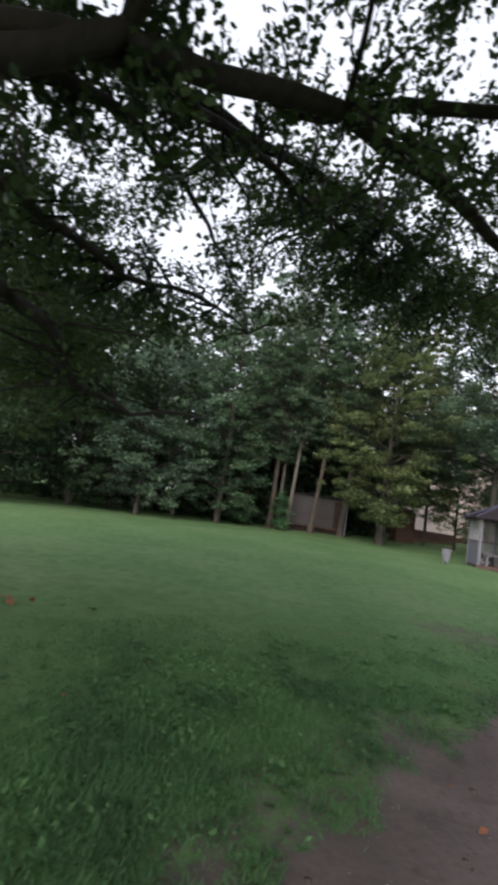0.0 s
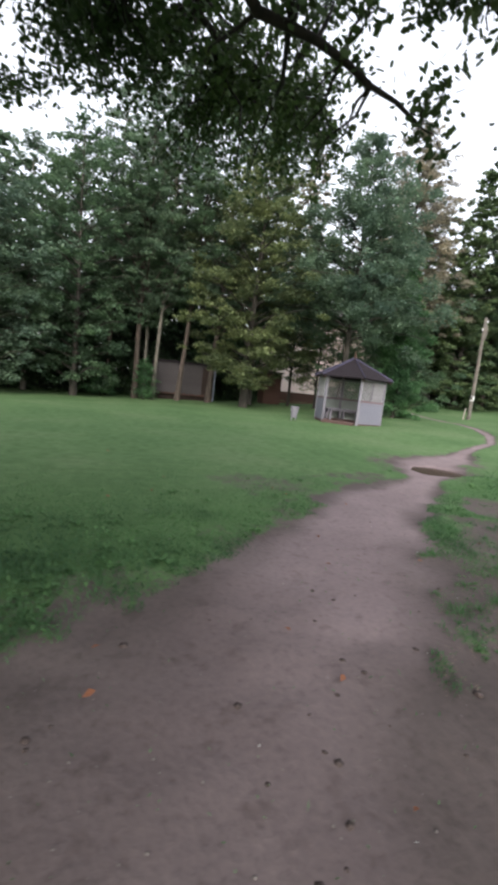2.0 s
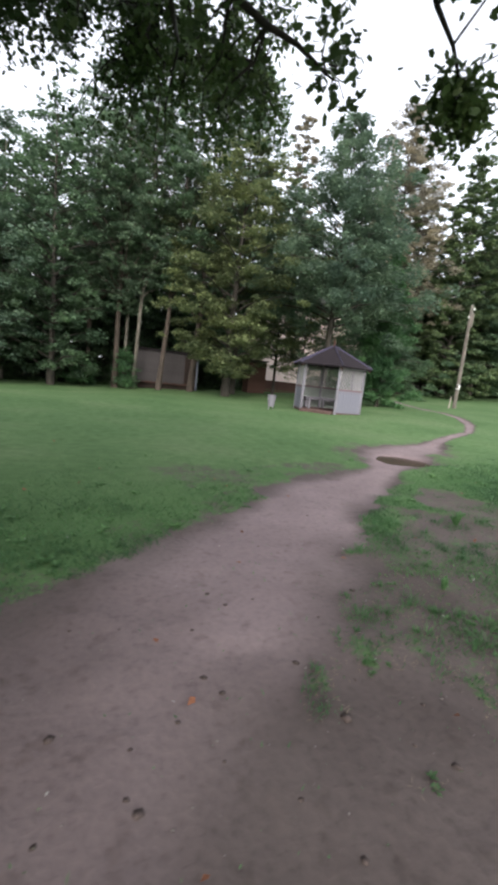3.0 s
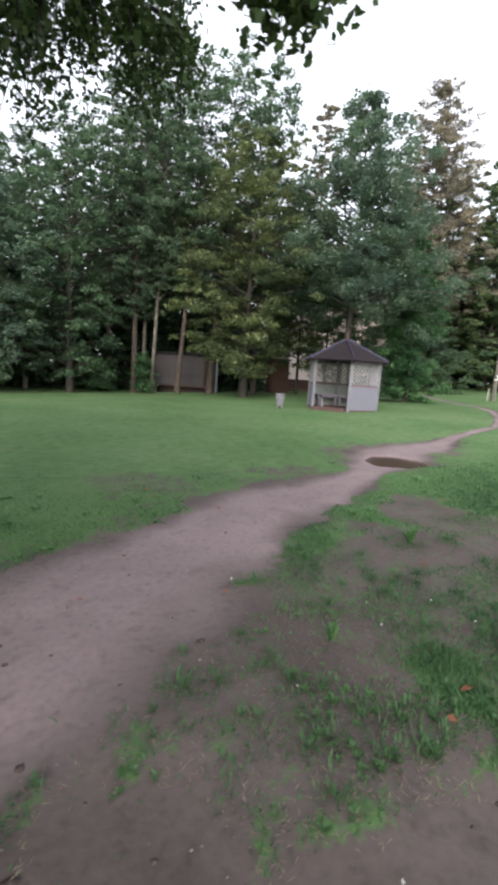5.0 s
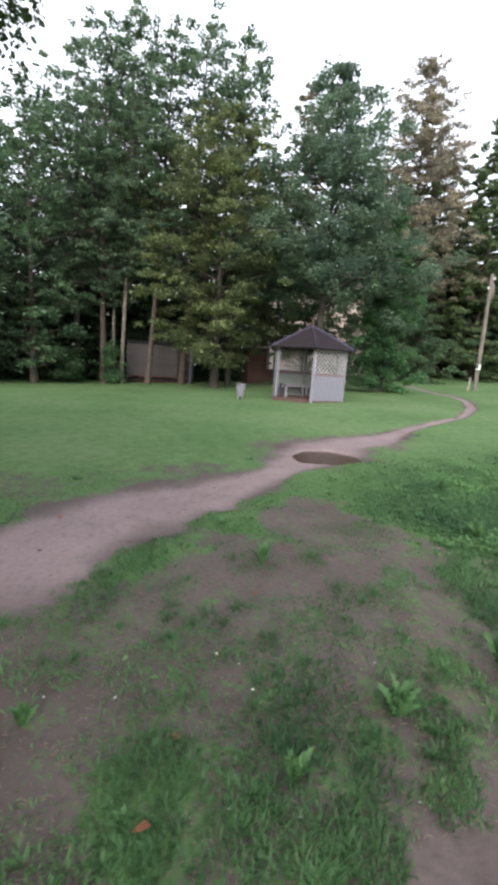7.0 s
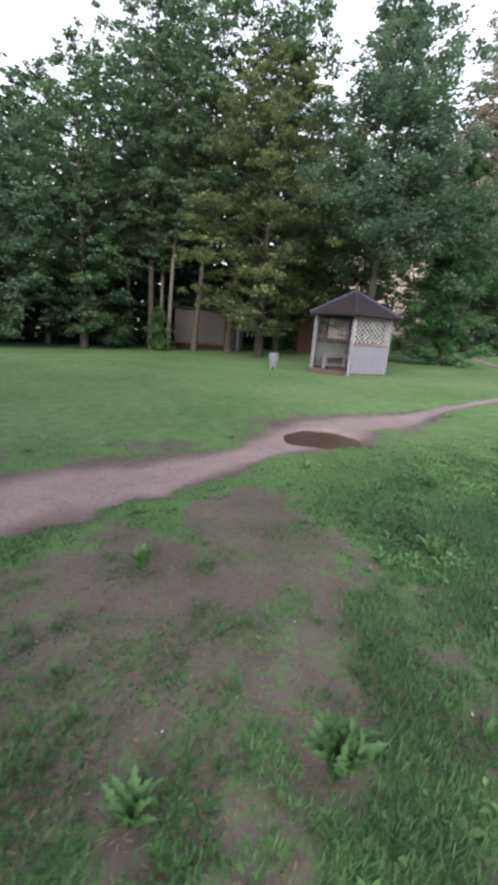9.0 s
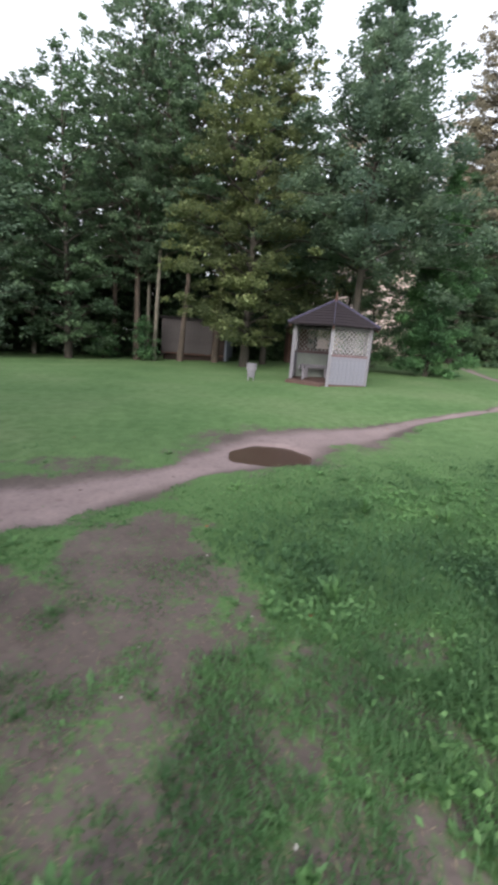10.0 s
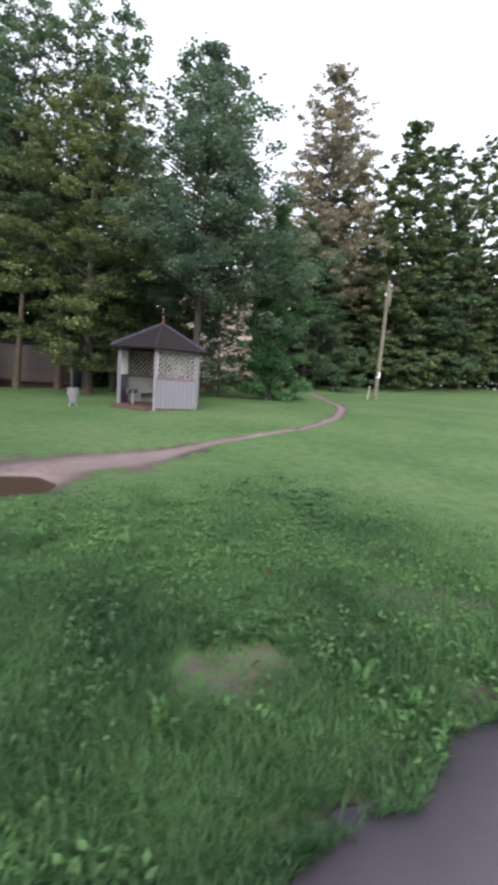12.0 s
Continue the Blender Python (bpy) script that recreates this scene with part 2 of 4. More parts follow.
LEAF_FAR = foliage("far_leaf", (0.089, 0.132, 0.076), (0.140, 0.203, 0.105), (0.247, 0.229, 0.133))
# darker leaf green with the wood's deep shade put into the colour
LEAF_SHADE = foliage("shade_toned_leaf", (0.036, 0.066, 0.036), (0.056, 0.096, 0.050), (0.080, 0.118, 0.060), 0.3)
BLADE = foliage("grass_blade", (0.060, 0.140, 0.061), (0.093, 0.194, 0.086), (0.149, 0.180, 0.110), 0.5)
WEED = foliage("weed_leaf", (0.074, 0.163, 0.066), (0.114, 0.228, 0.092), (0.167, 0.261, 0.133), 0.4)
# bark taken nearly black: the shade under the crown is put into its colour
BARK_OAK = bark("shade_dark_oak_bark", (0.010, 0.008, 0.007), (0.026, 0.020, 0.016))
BARK_PALE = bark("aspen_bark", (0.085, 0.076, 0.064), (0.165, 0.152, 0.13))
BARK_RED = bark("reddish_bark", (0.048, 0.036, 0.030), (0.092, 0.070, 0.058))
BARK_DARK = bark("dark_bark", (0.03, 0.026, 0.022), (0.07, 0.06, 0.05))

WHITE_WOOD = plain("whitewashed_boards", (0.15, 0.15, 0.186), (0.215, 0.213, 0.248), 2.5, 30.0, 0.75)
WHITE_WORN = plain("worn_white_paint", (0.16, 0.152, 0.176), (0.235, 0.225, 0.248), 4.0, 35.0, 0.7)
LATTICE = plain("white_lattice_paint", (0.42, 0.40, 0.425), (0.52, 0.50, 0.52), 4.0, 40.0, 0.7)
STRAW = plain("dry_straw", (0.15, 0.12, 0.085), (0.24, 0.20, 0.145), 20.0, 60.0, 0.9)
SHINGLE = plain("bitumen_shingle", (0.018, 0.014, 0.017), (0.028, 0.022, 0.026), 3.0, 80.0, 0.85)
RIDGE = plain("bluish_ridge_metal", (0.048, 0.043, 0.072), (0.068, 0.063, 0.098), 4.0, 40.0, 0.5)
RED_RAIL = plain("reddish_rail", (0.13, 0.085, 0.092), (0.18, 0.12, 0.125), 4.0, 40.0, 0.7)
BROWN_DECK = plain("brown_deck_boards", (0.080, 0.050, 0.044), (0.12, 0.077, 0.067), 3.0, 30.0, 0.85)
GREEN_GREY = plain("greenish_grey_boards", (0.19, 0.215, 0.195), (0.26, 0.285, 0.265), 3.0, 30.0, 0.8)
GREY_BOARD = plain("weathered_grey_boards", (0.048, 0.043, 0.044), (0.076, 0.068, 0.069), 1.2, 25.0, 0.9)
# nearly black timber: the darkness of the shed's gap is put into the colour
DARK_VOID = plain("void_dark_timber", (0.02, 0.015, 0.013), (0.05, 0.035, 0.03), 3.0, 30.0, 0.95)
BROWN_WOOD = plain("brown_stained_timber", (0.065, 0.036, 0.028), (0.105, 0.06, 0.047), 1.5, 25.0, 0.9)
BLUE_PAINT = plain("pale_blue_paint", (0.14, 0.16, 0.20), (0.20, 0.22, 0.26), 3.0, 30.0, 0.7)
PINK_WALL = plain("pale_pink_render", (0.60, 0.49, 0.45), (0.70, 0.58, 0.53), 0.8, 30.0, 0.9)
ROOF_METAL = plain("grey_sheet_roof", (0.08, 0.075, 0.075), (0.12, 0.11, 0.11), 1.0, 25.0, 0.6)
POLE_WOOD = bark("grey_pole_timber", (0.105, 0.092, 0.08), (0.185, 0.165, 0.148))
PALE_TIMBER = plain("pale_peeled_timber", (0.28, 0.25, 0.21), (0.36, 0.33, 0.29), 4.0, 40.0, 0.8)
CERAMIC = plain("white_ceramic", (0.72, 0.72, 0.70), (0.8, 0.8, 0.78), 4.0, 40.0, 0.25)
STEEL = plain("dull_steel", (0.30, 0.30, 0.31), (0.42, 0.42, 0.43), 6.0, 60.0, 0.45, 0.8)
DEAD_LEAF = plain("dry_orange_leaf", (0.17, 0.065, 0.035), (0.25, 0.11, 0.06), 30.0, 90.0, 0.8)
PETAL = plain("pale_litter", (0.34, 0.33, 0.30), (0.46, 0.45, 0.42), 20.0, 60.0, 0.8)
STONE = plain("grey_pebble", (0.13, 0.115, 0.105), (0.22, 0.195, 0.18), 10.0, 60.0, 0.85)
CLOD = plain("dark_earth_clod", (0.070, 0.053, 0.047), (0.105, 0.081, 0.072), 10.0, 60.0, 0.95)


# ---- mesh helpers ----
def mesh_faces(name, verts, mat, k, smooth_shade=False):
    """A mesh of separate k-cornered faces from an (n, k, 3) array."""
    verts = np.ascontiguousarray(verts, dtype=np.float32)
    n = verts.shape[0]
    me = bpy.data.meshes.new(name)
    me.vertices.add(n * k)
    me.vertices.foreach_set("co", verts.reshape(-1))
    me.loops.add(n * k)
    me.loops.foreach_set("vertex_index", np.arange(n * k, dtype=np.int32))
    me.polygons.add(n)
    me.polygons.foreach_set("loop_start", np.arange(0, n * k, k, dtype=np.int32))
    me.update(calc_edges=True)
    me.materials.append(mat)
    return me


def mesh_data(name, verts, faces, mat, soft=False):
    me = bpy.data.meshes.new(name)
    me.from_pydata([tuple(map(float, v)) for v in verts], [], [tuple(map(int, f)) for f in faces])
    me.materials.append(mat)
    if soft:
        me.polygons.foreach_set("use_smooth", [True] * len(me.polygons))
    me.update()
    return me


def put_part(name, me, parent, label="", m=None):
    ob = new(name, me)
    ob.parent = parent
    if m is not None:
        ob.matrix_local = m
    return tagged(ob, label)


def part(name, bm, material, parent, label=""):
    me = bpy.data.meshes.new(name)
    bm.to_mesh(me)
    bm.free()
    me.materials.append(material)
    return put_part(name, me, parent, label)


def thing(name, place, label, category, group="", kind=""):
    ob = new(name)
    ob.empty_display_size = 0.2
    ob.matrix_world = place if isinstance(place, Matrix) else Matrix.Translation(place)
    return tagged(ob, label, category, group, kind)


def box(bm, lo, hi, m=None, bevel=0.0):
    """Adds a box between two corners, bevelled if asked, to bm."""
    c = [(a + b) / 2 for a, b in zip(lo, hi)]
    s = [b - a for a, b in zip(lo, hi)]
    mat = Matrix.Translation(c) @ Matrix.Diagonal((*s, 1))
    r = bmesh.ops.create_cube(bm, size=1.0, matrix=(m @ mat) if m is not None else mat)
    if bevel:
        es = list({e for v in r["verts"] for e in v.link_edges})
        bmesh.ops.bevel(bm, geom=es, offset=bevel, segments=1, affect="EDGES")
    return bm


def boxed(lo, hi, m=None, bevel=0.0):
    return box(bmesh.new(), lo, hi, m, bevel)


def beam(a, b, w, h, bevel=0.0):
    """A bar of section w x h from a to b."""
    a, b = Vector(a), Vector(b)
    d = b - a
    m = Matrix.Translation((a + b) / 2) @ d.to_track_quat("Z", "Y").to_matrix().to_4x4()
    return boxed((-w / 2, -h / 2, -d.length / 2), (w / 2, h / 2, d.length / 2), m, bevel)


class Tubes:
    """Collects tapered tubes into one mesh."""

    def __init__(self):
        self.v, self.f = [], []

    def add(self, pts, radii, sides=7):
        pts = [Vector(p) for p in pts]
        start = len(self.v)
        for i, (p, r) in enumerate(zip(pts, radii)):
            d = (pts[min(i + 1, len(pts) - 1)] - pts[max(i - 1, 0)]).normalized()
            u = d.cross(Vector((0.31, 0.95, 0.02))).normalized()
            w = d.cross(u)
            for s in range(sides):
                a = 2 * math.pi * s / sides
                self.v.append(p + (u * math.cos(a) + w * math.sin(a)) * r)
        for i in range(len(pts) - 1):
            for s in range(sides):
                a, b = start + i * sides + s, start + i * sides + (s + 1) % sides
                self.f.append((a, b, b + sides, a + sides))
        self.f.append(tuple(range(start + (len(pts) - 1) * sides, start + len(pts) * sides)))

    def mesh(self, name, mat):
        return mesh_data(name, self.v, self.f, mat, True)


def bend(a, b, rng, n=5, sag=0.0, wob=0.06):
    """Points of a crooked line from a to b."""
    a, b = Vector(a), Vector(b)
    length = (b - a).length
    out = []
    for i in range(n + 1):
        k = i / n
        p = a.lerp(b, k)
        env = math.sin(math.pi * k)
        p += Vector(rng.uniform(-1, 1, 3)) * wob * length * env + Vector((0, 0, sag * length * env))
        out.append(p)
    return out


def frames_for(n, rng, flat=0.0):
    """Random leaf axes u, v; flat pulls the leaves towards lying level."""
    nrm = rng.normal(size=(n, 3))
    nrm[:, 2] = np.abs(nrm[:, 2]) + flat
    nrm /= np.linalg.norm(nrm, axis=1)[:, None]
    u = np.cross(nrm, rng.normal(size=(n, 3)))
    u /= np.linalg.norm(u, axis=1)[:, None]
    return u, np.cross(nrm, u), nrm


def kites(c, size, rng, flat=0.6, wide=0.7):
    """Folded kite-shaped leaves at centres c."""
    n = len(c)
    u, v, w = frames_for(n, rng, flat)
    L = (size * rng.uniform(0.65, 1.3, n))[:, None]
    W = L * wide
    q = np.stack([c - u * L * 0.5, c + v * W * 0.5 - u * L * 0.08 + w * L * 0.1, c + u * L * 0.5 - w * L * 0.08, c - v * W * 0.5 - u * L * 0.08 + w * L * 0.1], 1)
    return q


LOBES = np.array([(0.0, 0.06), (0.34, 0.31), (0.55, 0.24), (0.9, 0.26)])


def lobed(c, size, rng, flat=0.5):
    """Leaves with a rounded, lobed outline."""
    n = len(c)
    u, v, w = frames_for(n, rng, flat)
    L = (size * rng.uniform(0.7, 1.25, n))[:, None]
    pts = []
    for a, b in LOBES:
        pts.append(c + u * L * (a - 0.5) + v * L * b + w * L * (0.22 * b))
    for a, b in LOBES[::-1]:
        pts.append(c + u * L * (a - 0.5) - v * L * b + w * L * (0.22 * b))
    return np.stack(pts, 1)


# ---- ground ----
def axis(lo, hi, step, far):
    inner = np.arange(lo, hi + 1e-6, step)
    grow = step * np.cumsum(1.16 ** np.arange(1, 80))
    grow = grow[grow < far]
    return np.concatenate([lo - grow[::-1], inner, hi + grow])


def build_ground():
    xs, ys = axis(-2.0, 20.5, 0.08, 900.0), axis(0.6, 19.5, 0.08, 900.0)
    X, Y = np.meshgrid(xs, ys)
    nx, ny = len(xs), len(ys)
    x, y = X.ravel(), Y.ravel()
    z = height(x, y)
    idx = np.arange(nx * ny).reshape(ny, nx)
    f = np.stack([idx[:-1, :-1], idx[:-1, 1:], idx[1:, 1:], idx[1:, :-1]], -1).reshape(-1, 4)
    me = bpy.data.meshes.new("ground")
    me.vertices.add(len(x))
    me.vertices.foreach_set("co", np.stack([x, y, z], 1).astype(np.float32).ravel())
    me.loops.add(f.size)
    me.loops.foreach_set("vertex_index", f.astype(np.int32).ravel())
    me.polygons.add(len(f))
    me.polygons.foreach_set("loop_start", np.arange(0, f.size, 4, dtype=np.int32))
    me.update(calc_edges=True)
    me.polygons.foreach_set("use_smooth", np.ones(len(f), dtype=bool))
    at = me.attributes.new("dirt", "FLOAT", "POINT")
    at.data.foreach_set("value", dirt_at(x, y).astype(np.float32))
    pk = me.attributes.new("packed_lit", "FLOAT", "POINT")
    pk.data.foreach_set("value", packed_lit_at(x, y).astype(np.float32))
    tt = me.attributes.new("thatch", "FLOAT", "POINT")
    tt.data.foreach_set("value", turf_at(x, y).astype(np.float32))
    me.materials.append(GROUND)
    tagged(new("ground", me), "mown green lawn crossed by a trodden bare earth path", "ground", kind="structure")


build_ground()


def build_pavement():
    """The worn asphalt walk along the lawn's edge, a thin slab with a ragged border."""
    rng = np.random.default_rng(4)
    xs = np.arange(9.5, 40.0, 0.15)
    top = []
    for i, x in enumerate(xs):
        far = 1.02 + 0.24 * x + 0.10 * (float(grain(x, 0, 0.5, 11)) - 0.5) + 0.06 * (float(grain(x, 0, 0.16, 12)) - 0.5)
        taper = min(1.0, (x - 9.5) / 1.2)
        far -= (1 - taper) * 0.5
        near = -1.3 + 0.24 * x
        top.append((x, near, far))
    v, f = [], []
    for x, a, b in top:
        for k in range(7):
            y = a + (b - a) * k / 6
            v.append((x, y, float(base_z(x, y)) + 0.02))
        v.append((x, b + 0.02, float(base_z(x, b)) - 0.06))
    for i in range(len(top) - 1):
        for k in range(7):
            p = i * 8 + k
            f.append((p, p + 8, p + 9, p + 1))
    me = mesh_data("pavement", v, f, ASPHALT, True)
    tagged(new("pavement", me), "worn purplish-grey asphalt walk with a ragged edge", "pavement", kind="structure")


build_pavement()


def build_puddle():
    cx, cy, a, b, q = PUDDLE
    bm = bmesh.new()
    ring = []
    for i in range(48):
        t = 2 * math.pi * i / 48
        r = 1.0 / (1 + 0.05 * math.sin(3 * t + 1) + 0.03 * math.sin(7 * t))
        u, w = 1.2 * a * r * math.cos(t), 1.2 * b * r * math.sin(t)
        ring.append(bm.verts.new((cx + u * math.cos(q) - w * math.sin(q), cy + u * math.sin(q) + w * math.cos(q), 0)))
    bm.faces.new(ring)
    me = bpy.data.meshes.new("puddle")
    bm.to_mesh(me)
    bm.free()
    me.materials.append(MUDWATER)
    ob = new("puddle", me)
    ob.location.z = float(base_z(cx, cy)) - 0.066
    tagged(ob, "shallow oval puddle of brown muddy water on the path", "puddle", kind="structure")


build_puddle()


# ---- trees ----
def crown_tree(place, top, low, wide, bark_mat, leaf_mat, leaves, label, seed, leaf=0.24, trunk=0.16, shape="round", flat=0.6, lean=(0, 0), category="tree", limbs=72, group=""):
    """A tapered trunk, limbs that carry leaf clumps, and the leaves."""
    rng = np.random.default_rng(seed)
    leaves = int(leaves * 1.6)
    x, y = place
    root = thing("tree", (x, y, ground_z(x, y)), label, category, group)
    wood = Tubes()
    n = 9
    line = []
    for i in range(n + 1):
        k = i / n
        line.append(Vector((lean[0] * k + 0.15 * math.sin(3 * k + seed) * k, lean[1] * k + 0.12 * math.cos(4 * k + seed) * k, -0.15 + (top * 0.96 + 0.15) * k)))
    wood.add(line, [trunk * (1.25 if i == 0 else 1.0) * (1 - 0.93 * (i / n)) for i in range(n + 1)], 9)

    def spine(z):
        k = min(max(z / (top * 0.96), 0), 1) * n
        i = min(int(k), n - 1)
        return line[i].lerp(line[i + 1], k - i)

    centres, spread = [], []
    for i in range(limbs):
        k = (i + rng.uniform(0, 1)) / limbs
        z = low + (top - low) * k ** 0.9
        if shape == "cone":
            reach = wide * (1.02 - k) ** 0.85 * rng.uniform(0.7, 1.1)
            rise = -0.12 * reach
        elif shape == "spire":
            reach = wide * (1.03 - k) ** 0.6 * rng.uniform(0.65, 1.12)
            rise = 0.18 * reach
        elif shape == "oval":
            reach = wide * (1.02 - k) ** 0.72 * rng.uniform(0.6, 1.12)
            rise = (0.15 + 0.75 * k * k) * reach
        elif shape == "column":
            reach = wide * min(1.0, 0.55 + 2.2 * k) * min(1, 2.6 * (1.02 - k)) ** 0.7 * rng.uniform(0.6, 1.1)
            rise = 0.75 * reach
        else:
            reach = wide * max(0.18, math.sin(math.pi * (0.16 + 0.82 * k)) ** 0.75) * rng.uniform(0.65, 1.12)
            rise = 0.3 * reach
        a = i * 2.399963 + rng.uniform(-0.5, 0.5)
        base = spine(max(0.3, z - rise))
        tip = base + Vector((math.cos(a) * reach, math.sin(a) * reach, rise + rng.uniform(-0.3, 0.3)))
        if tip.z > top:
            tip.z = top - rng.uniform(0.1, 0.9)
        pts = bend(base, tip, rng, 4, 0.08, 0.05)
        r0 = max(0.02, trunk * 0.34 * (1 - 0.75 * k))
        wood.add(pts, [r0 * (1 - 0.8 * j / 4) for j in range(5)], 5)
        m = max(5 if shape == "oval" else 3, int(reach * 2.6))
        for j in range(m):
            q = 0.28 + 0.78 * (j + rng.uniform(0, 1)) / m
            p = base.lerp(tip, min(q, 1.04)) + Vector(rng.normal(0, 0.11 * reach + 0.1, 3)) * Vector((1, 1, 0.7)).length / 1.6
            centres.append(p)
            spread.append((rng.uniform(0.16, 0.46) if shape == "column" else rng.uniform(0.2, 0.56)) * (0.75 + 0.09 * wide) * (1 - 0.4 * k if shape in ("cone", "spire") else 1 - 0.6 * k * k if shape == "oval" else 1 - 0.25 * k))
    centres, spread = np.array(centres), np.array(spread)
    w = spread ** 2
    pick = rng.choice(len(centres), leaves, p=w / w.sum())
    off = rng.normal(size=(leaves, 3))
    off /= np.maximum(np.linalg.norm(off, axis=1), 1e-6)[:, None]
    off *= (rng.uniform(0, 1, leaves) ** 0.45 * spread[pick])[:, None] * np.array((1.2, 1.2, 0.75 if shape == "oval" else 0.5))
    off[:, 2] -= 0.25 * (off[:, 0] ** 2 + off[:, 1] ** 2)
    c = centres[pick] + off
    c[:, 2] = np.maximum(c[:, 2], 0.12)
    put_part("trunk", wood.mesh("trunk", bark_mat), root)
    put_part("crown", mesh_faces("crown", kites(c, leaf * 0.74, rng, flat + 0.6), leaf_mat, 4), root)
    return root


# pale-stemmed aspens round the shed
crown_tree((2.4, 30.0), 19.5, 6.0, 3.6, BARK_RED, LEAF_ASPEN, 9500, "tall aspen with a reddish bare lower trunk", 11, 0.26, 0.19, "column", group="aspens by the shed")
crown_tree((2.95, 30.6), 17.0, 6.5, 2.6, BARK_PALE, LEAF_ASPEN, 7000, "slender pale-barked aspen with high crown", 12, 0.26, 0.13, "column", group="aspens by the shed")
crown_tree((3.5, 29.6), 20.3, 7.0, 3.4, BARK_PALE, LEAF_ASPEN, 9500, "slender pale-barked aspen with high crown", 13, 0.26, 0.14, "column", lean=(0.6, 0), group="aspens by the shed")
crown_tree((5.1, 29.4), 19.8, 6.5, 3.8, BARK_RED, LEAF_DARK, 9500, "tall leaning aspen before the shed wall", 14, 0.26, 0.17, "column", lean=(1.2, 0), group="aspens by the shed")
crown_tree((7.2, 29.6), 20.6, 6.0, 4.2, BARK_RED, LEAF_ASPEN, 9500, "tall aspen with brown trunk at the shed corner", 15, 0.26, 0.20, "column", lean=(1.0, 0), group="aspens by the shed")
crown_tree((10.2, 29.8), 20.3, 5.0, 3.8, BARK_DARK, LEAF_DARK, 11000, "tall deciduous tree behind the yellowing maple", 16, 0.26, 0.17, "column", group="aspens by the shed")
# trees at the left-hand wood
crown_tree((0.6, 32.0), 20.0, 5.0, 3.6, BARK_RED, LEAF_ASPEN, 9500, "tall aspen behind the dark linden", 17, 0.26, 0.17, "column", group="aspens by the shed")
crown_tree((-1.2, 28.5), 15.5, 1.4, 4.3, BARK_DARK, LEAF_DARK, 13000, "broad dark green linden at the lawn edge", 21, 0.27, 0.2)
crown_tree((-5.9, 26.0), 12.0, 1.3, 4.9, BARK_DARK, LEAF_TEAL, 13000, "low-branched bluish-green tree at the lawn edge", 22, 0.27, 0.13)
# lindens in LEAF_SHADE have the wood's shade in their leaf colour
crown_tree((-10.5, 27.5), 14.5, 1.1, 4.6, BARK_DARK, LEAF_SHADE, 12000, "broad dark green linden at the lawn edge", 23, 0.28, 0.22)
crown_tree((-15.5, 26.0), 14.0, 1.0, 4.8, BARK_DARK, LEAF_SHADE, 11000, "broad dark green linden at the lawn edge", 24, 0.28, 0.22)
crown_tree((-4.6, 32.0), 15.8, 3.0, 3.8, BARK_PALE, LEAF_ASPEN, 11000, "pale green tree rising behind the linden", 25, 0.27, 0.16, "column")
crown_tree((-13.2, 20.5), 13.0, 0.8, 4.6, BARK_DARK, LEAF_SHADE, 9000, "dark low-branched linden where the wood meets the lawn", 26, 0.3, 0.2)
# middle trees
crown_tree((8.9, 26.6), 15.0, 1.6, 4.7, BARK_DARK, LEAF_GOLD, 24000, "broad yellowing maple with low hanging crown", 31, 0.25, 0.24, limbs=62)
crown_tree((13.9, 23.6), 15.7, 5.2, 5.3, BARK_DARK, LEAF_TEAL, 33000, "dense bluish-green maple towering behind the gazebo", 32, 0.24, 0.22, "oval", flat=1.0, limbs=100)
crown_tree((18.2, 24.4), 10.0, 0.25, 2.3, BARK_DARK, LEAF_BUSH, 24000, "tall dense green bush reaching down to the grass", 33, 0.2, 0.12, "oval", flat=1.0, category="bush", limbs=60)
crown_tree((15.9, 26.6), 5.6, 0.5, 2.3, BARK_RED, LEAF_DARK, 6500, "thin leafy shrub before the pink house", 34, 0.17, 0.06, category="bush", limbs=44)
crown_tree((13.8, 31.5), 11.0, 2.9, 3.3, BARK_DARK, LEAF_DARK, 11000, "dark leafy tree before the pink house", 35, 0.24, 0.12)
crown_tree((15.4, 30.2), 10.0, 1.6, 3.6, BARK_DARK, LEAF_GOLD, 7500, "olive-green leafy tree before the pink house", 36, 0.22, 0.1, limbs=70)
# right-hand wood
crown_tree((28.6, 40.5), 28.0, 9.0, 6.0, BARK_DARK, LEAF_BROWN, 34000, "tall browning spruce with a pointed top", 41, 0.30, 0.3, "spire", limbs=130)
crown_tree((32.5, 42.5), 22.0, 1.5, 5.4, BARK_DARK, LEAF_FAR, 22000, "tall mixed-green tree at the wood edge", 42, 0.34, 0.26, "column")
crown_tree((36.4, 40.0), 25.0, 0.8, 5.6, BARK_DARK, LEAF_FAR, 30000, "tall mixed-green tree with pointed top at the wood edge", 43, 0.42, 0.26, "spire", limbs=120)
crown_tree((40.6, 40.5), 23.5, 1.6, 5.6, BARK_RED, LEAF_DARK, 26000, "tall deciduous tree at the wood edge", 44, 0.42, 0.28, "spire", limbs=110)
crown_tree((45.6, 40.0), 24.5, 1.6, 6.0, BARK_RED, LEAF_FAR, 28000, "tall mixed-green tree at the wood edge", 45, 0.42, 0.26, "column", limbs=110)
crown_tree((26.4, 38.0), 14.5, 0.6, 5.4, BARK_DARK, LEAF_DARK, 22000, "dark tree beneath the browning spruce", 46, 0.3, 0.2, "cone")
crown_tree((19.4, 45.5), 28.0, 6.0, 2.6, BARK_PALE, LEAF_BROWN, 9000, "distant birch with pale brownish top", 47, 0.36, 0.2, "column")

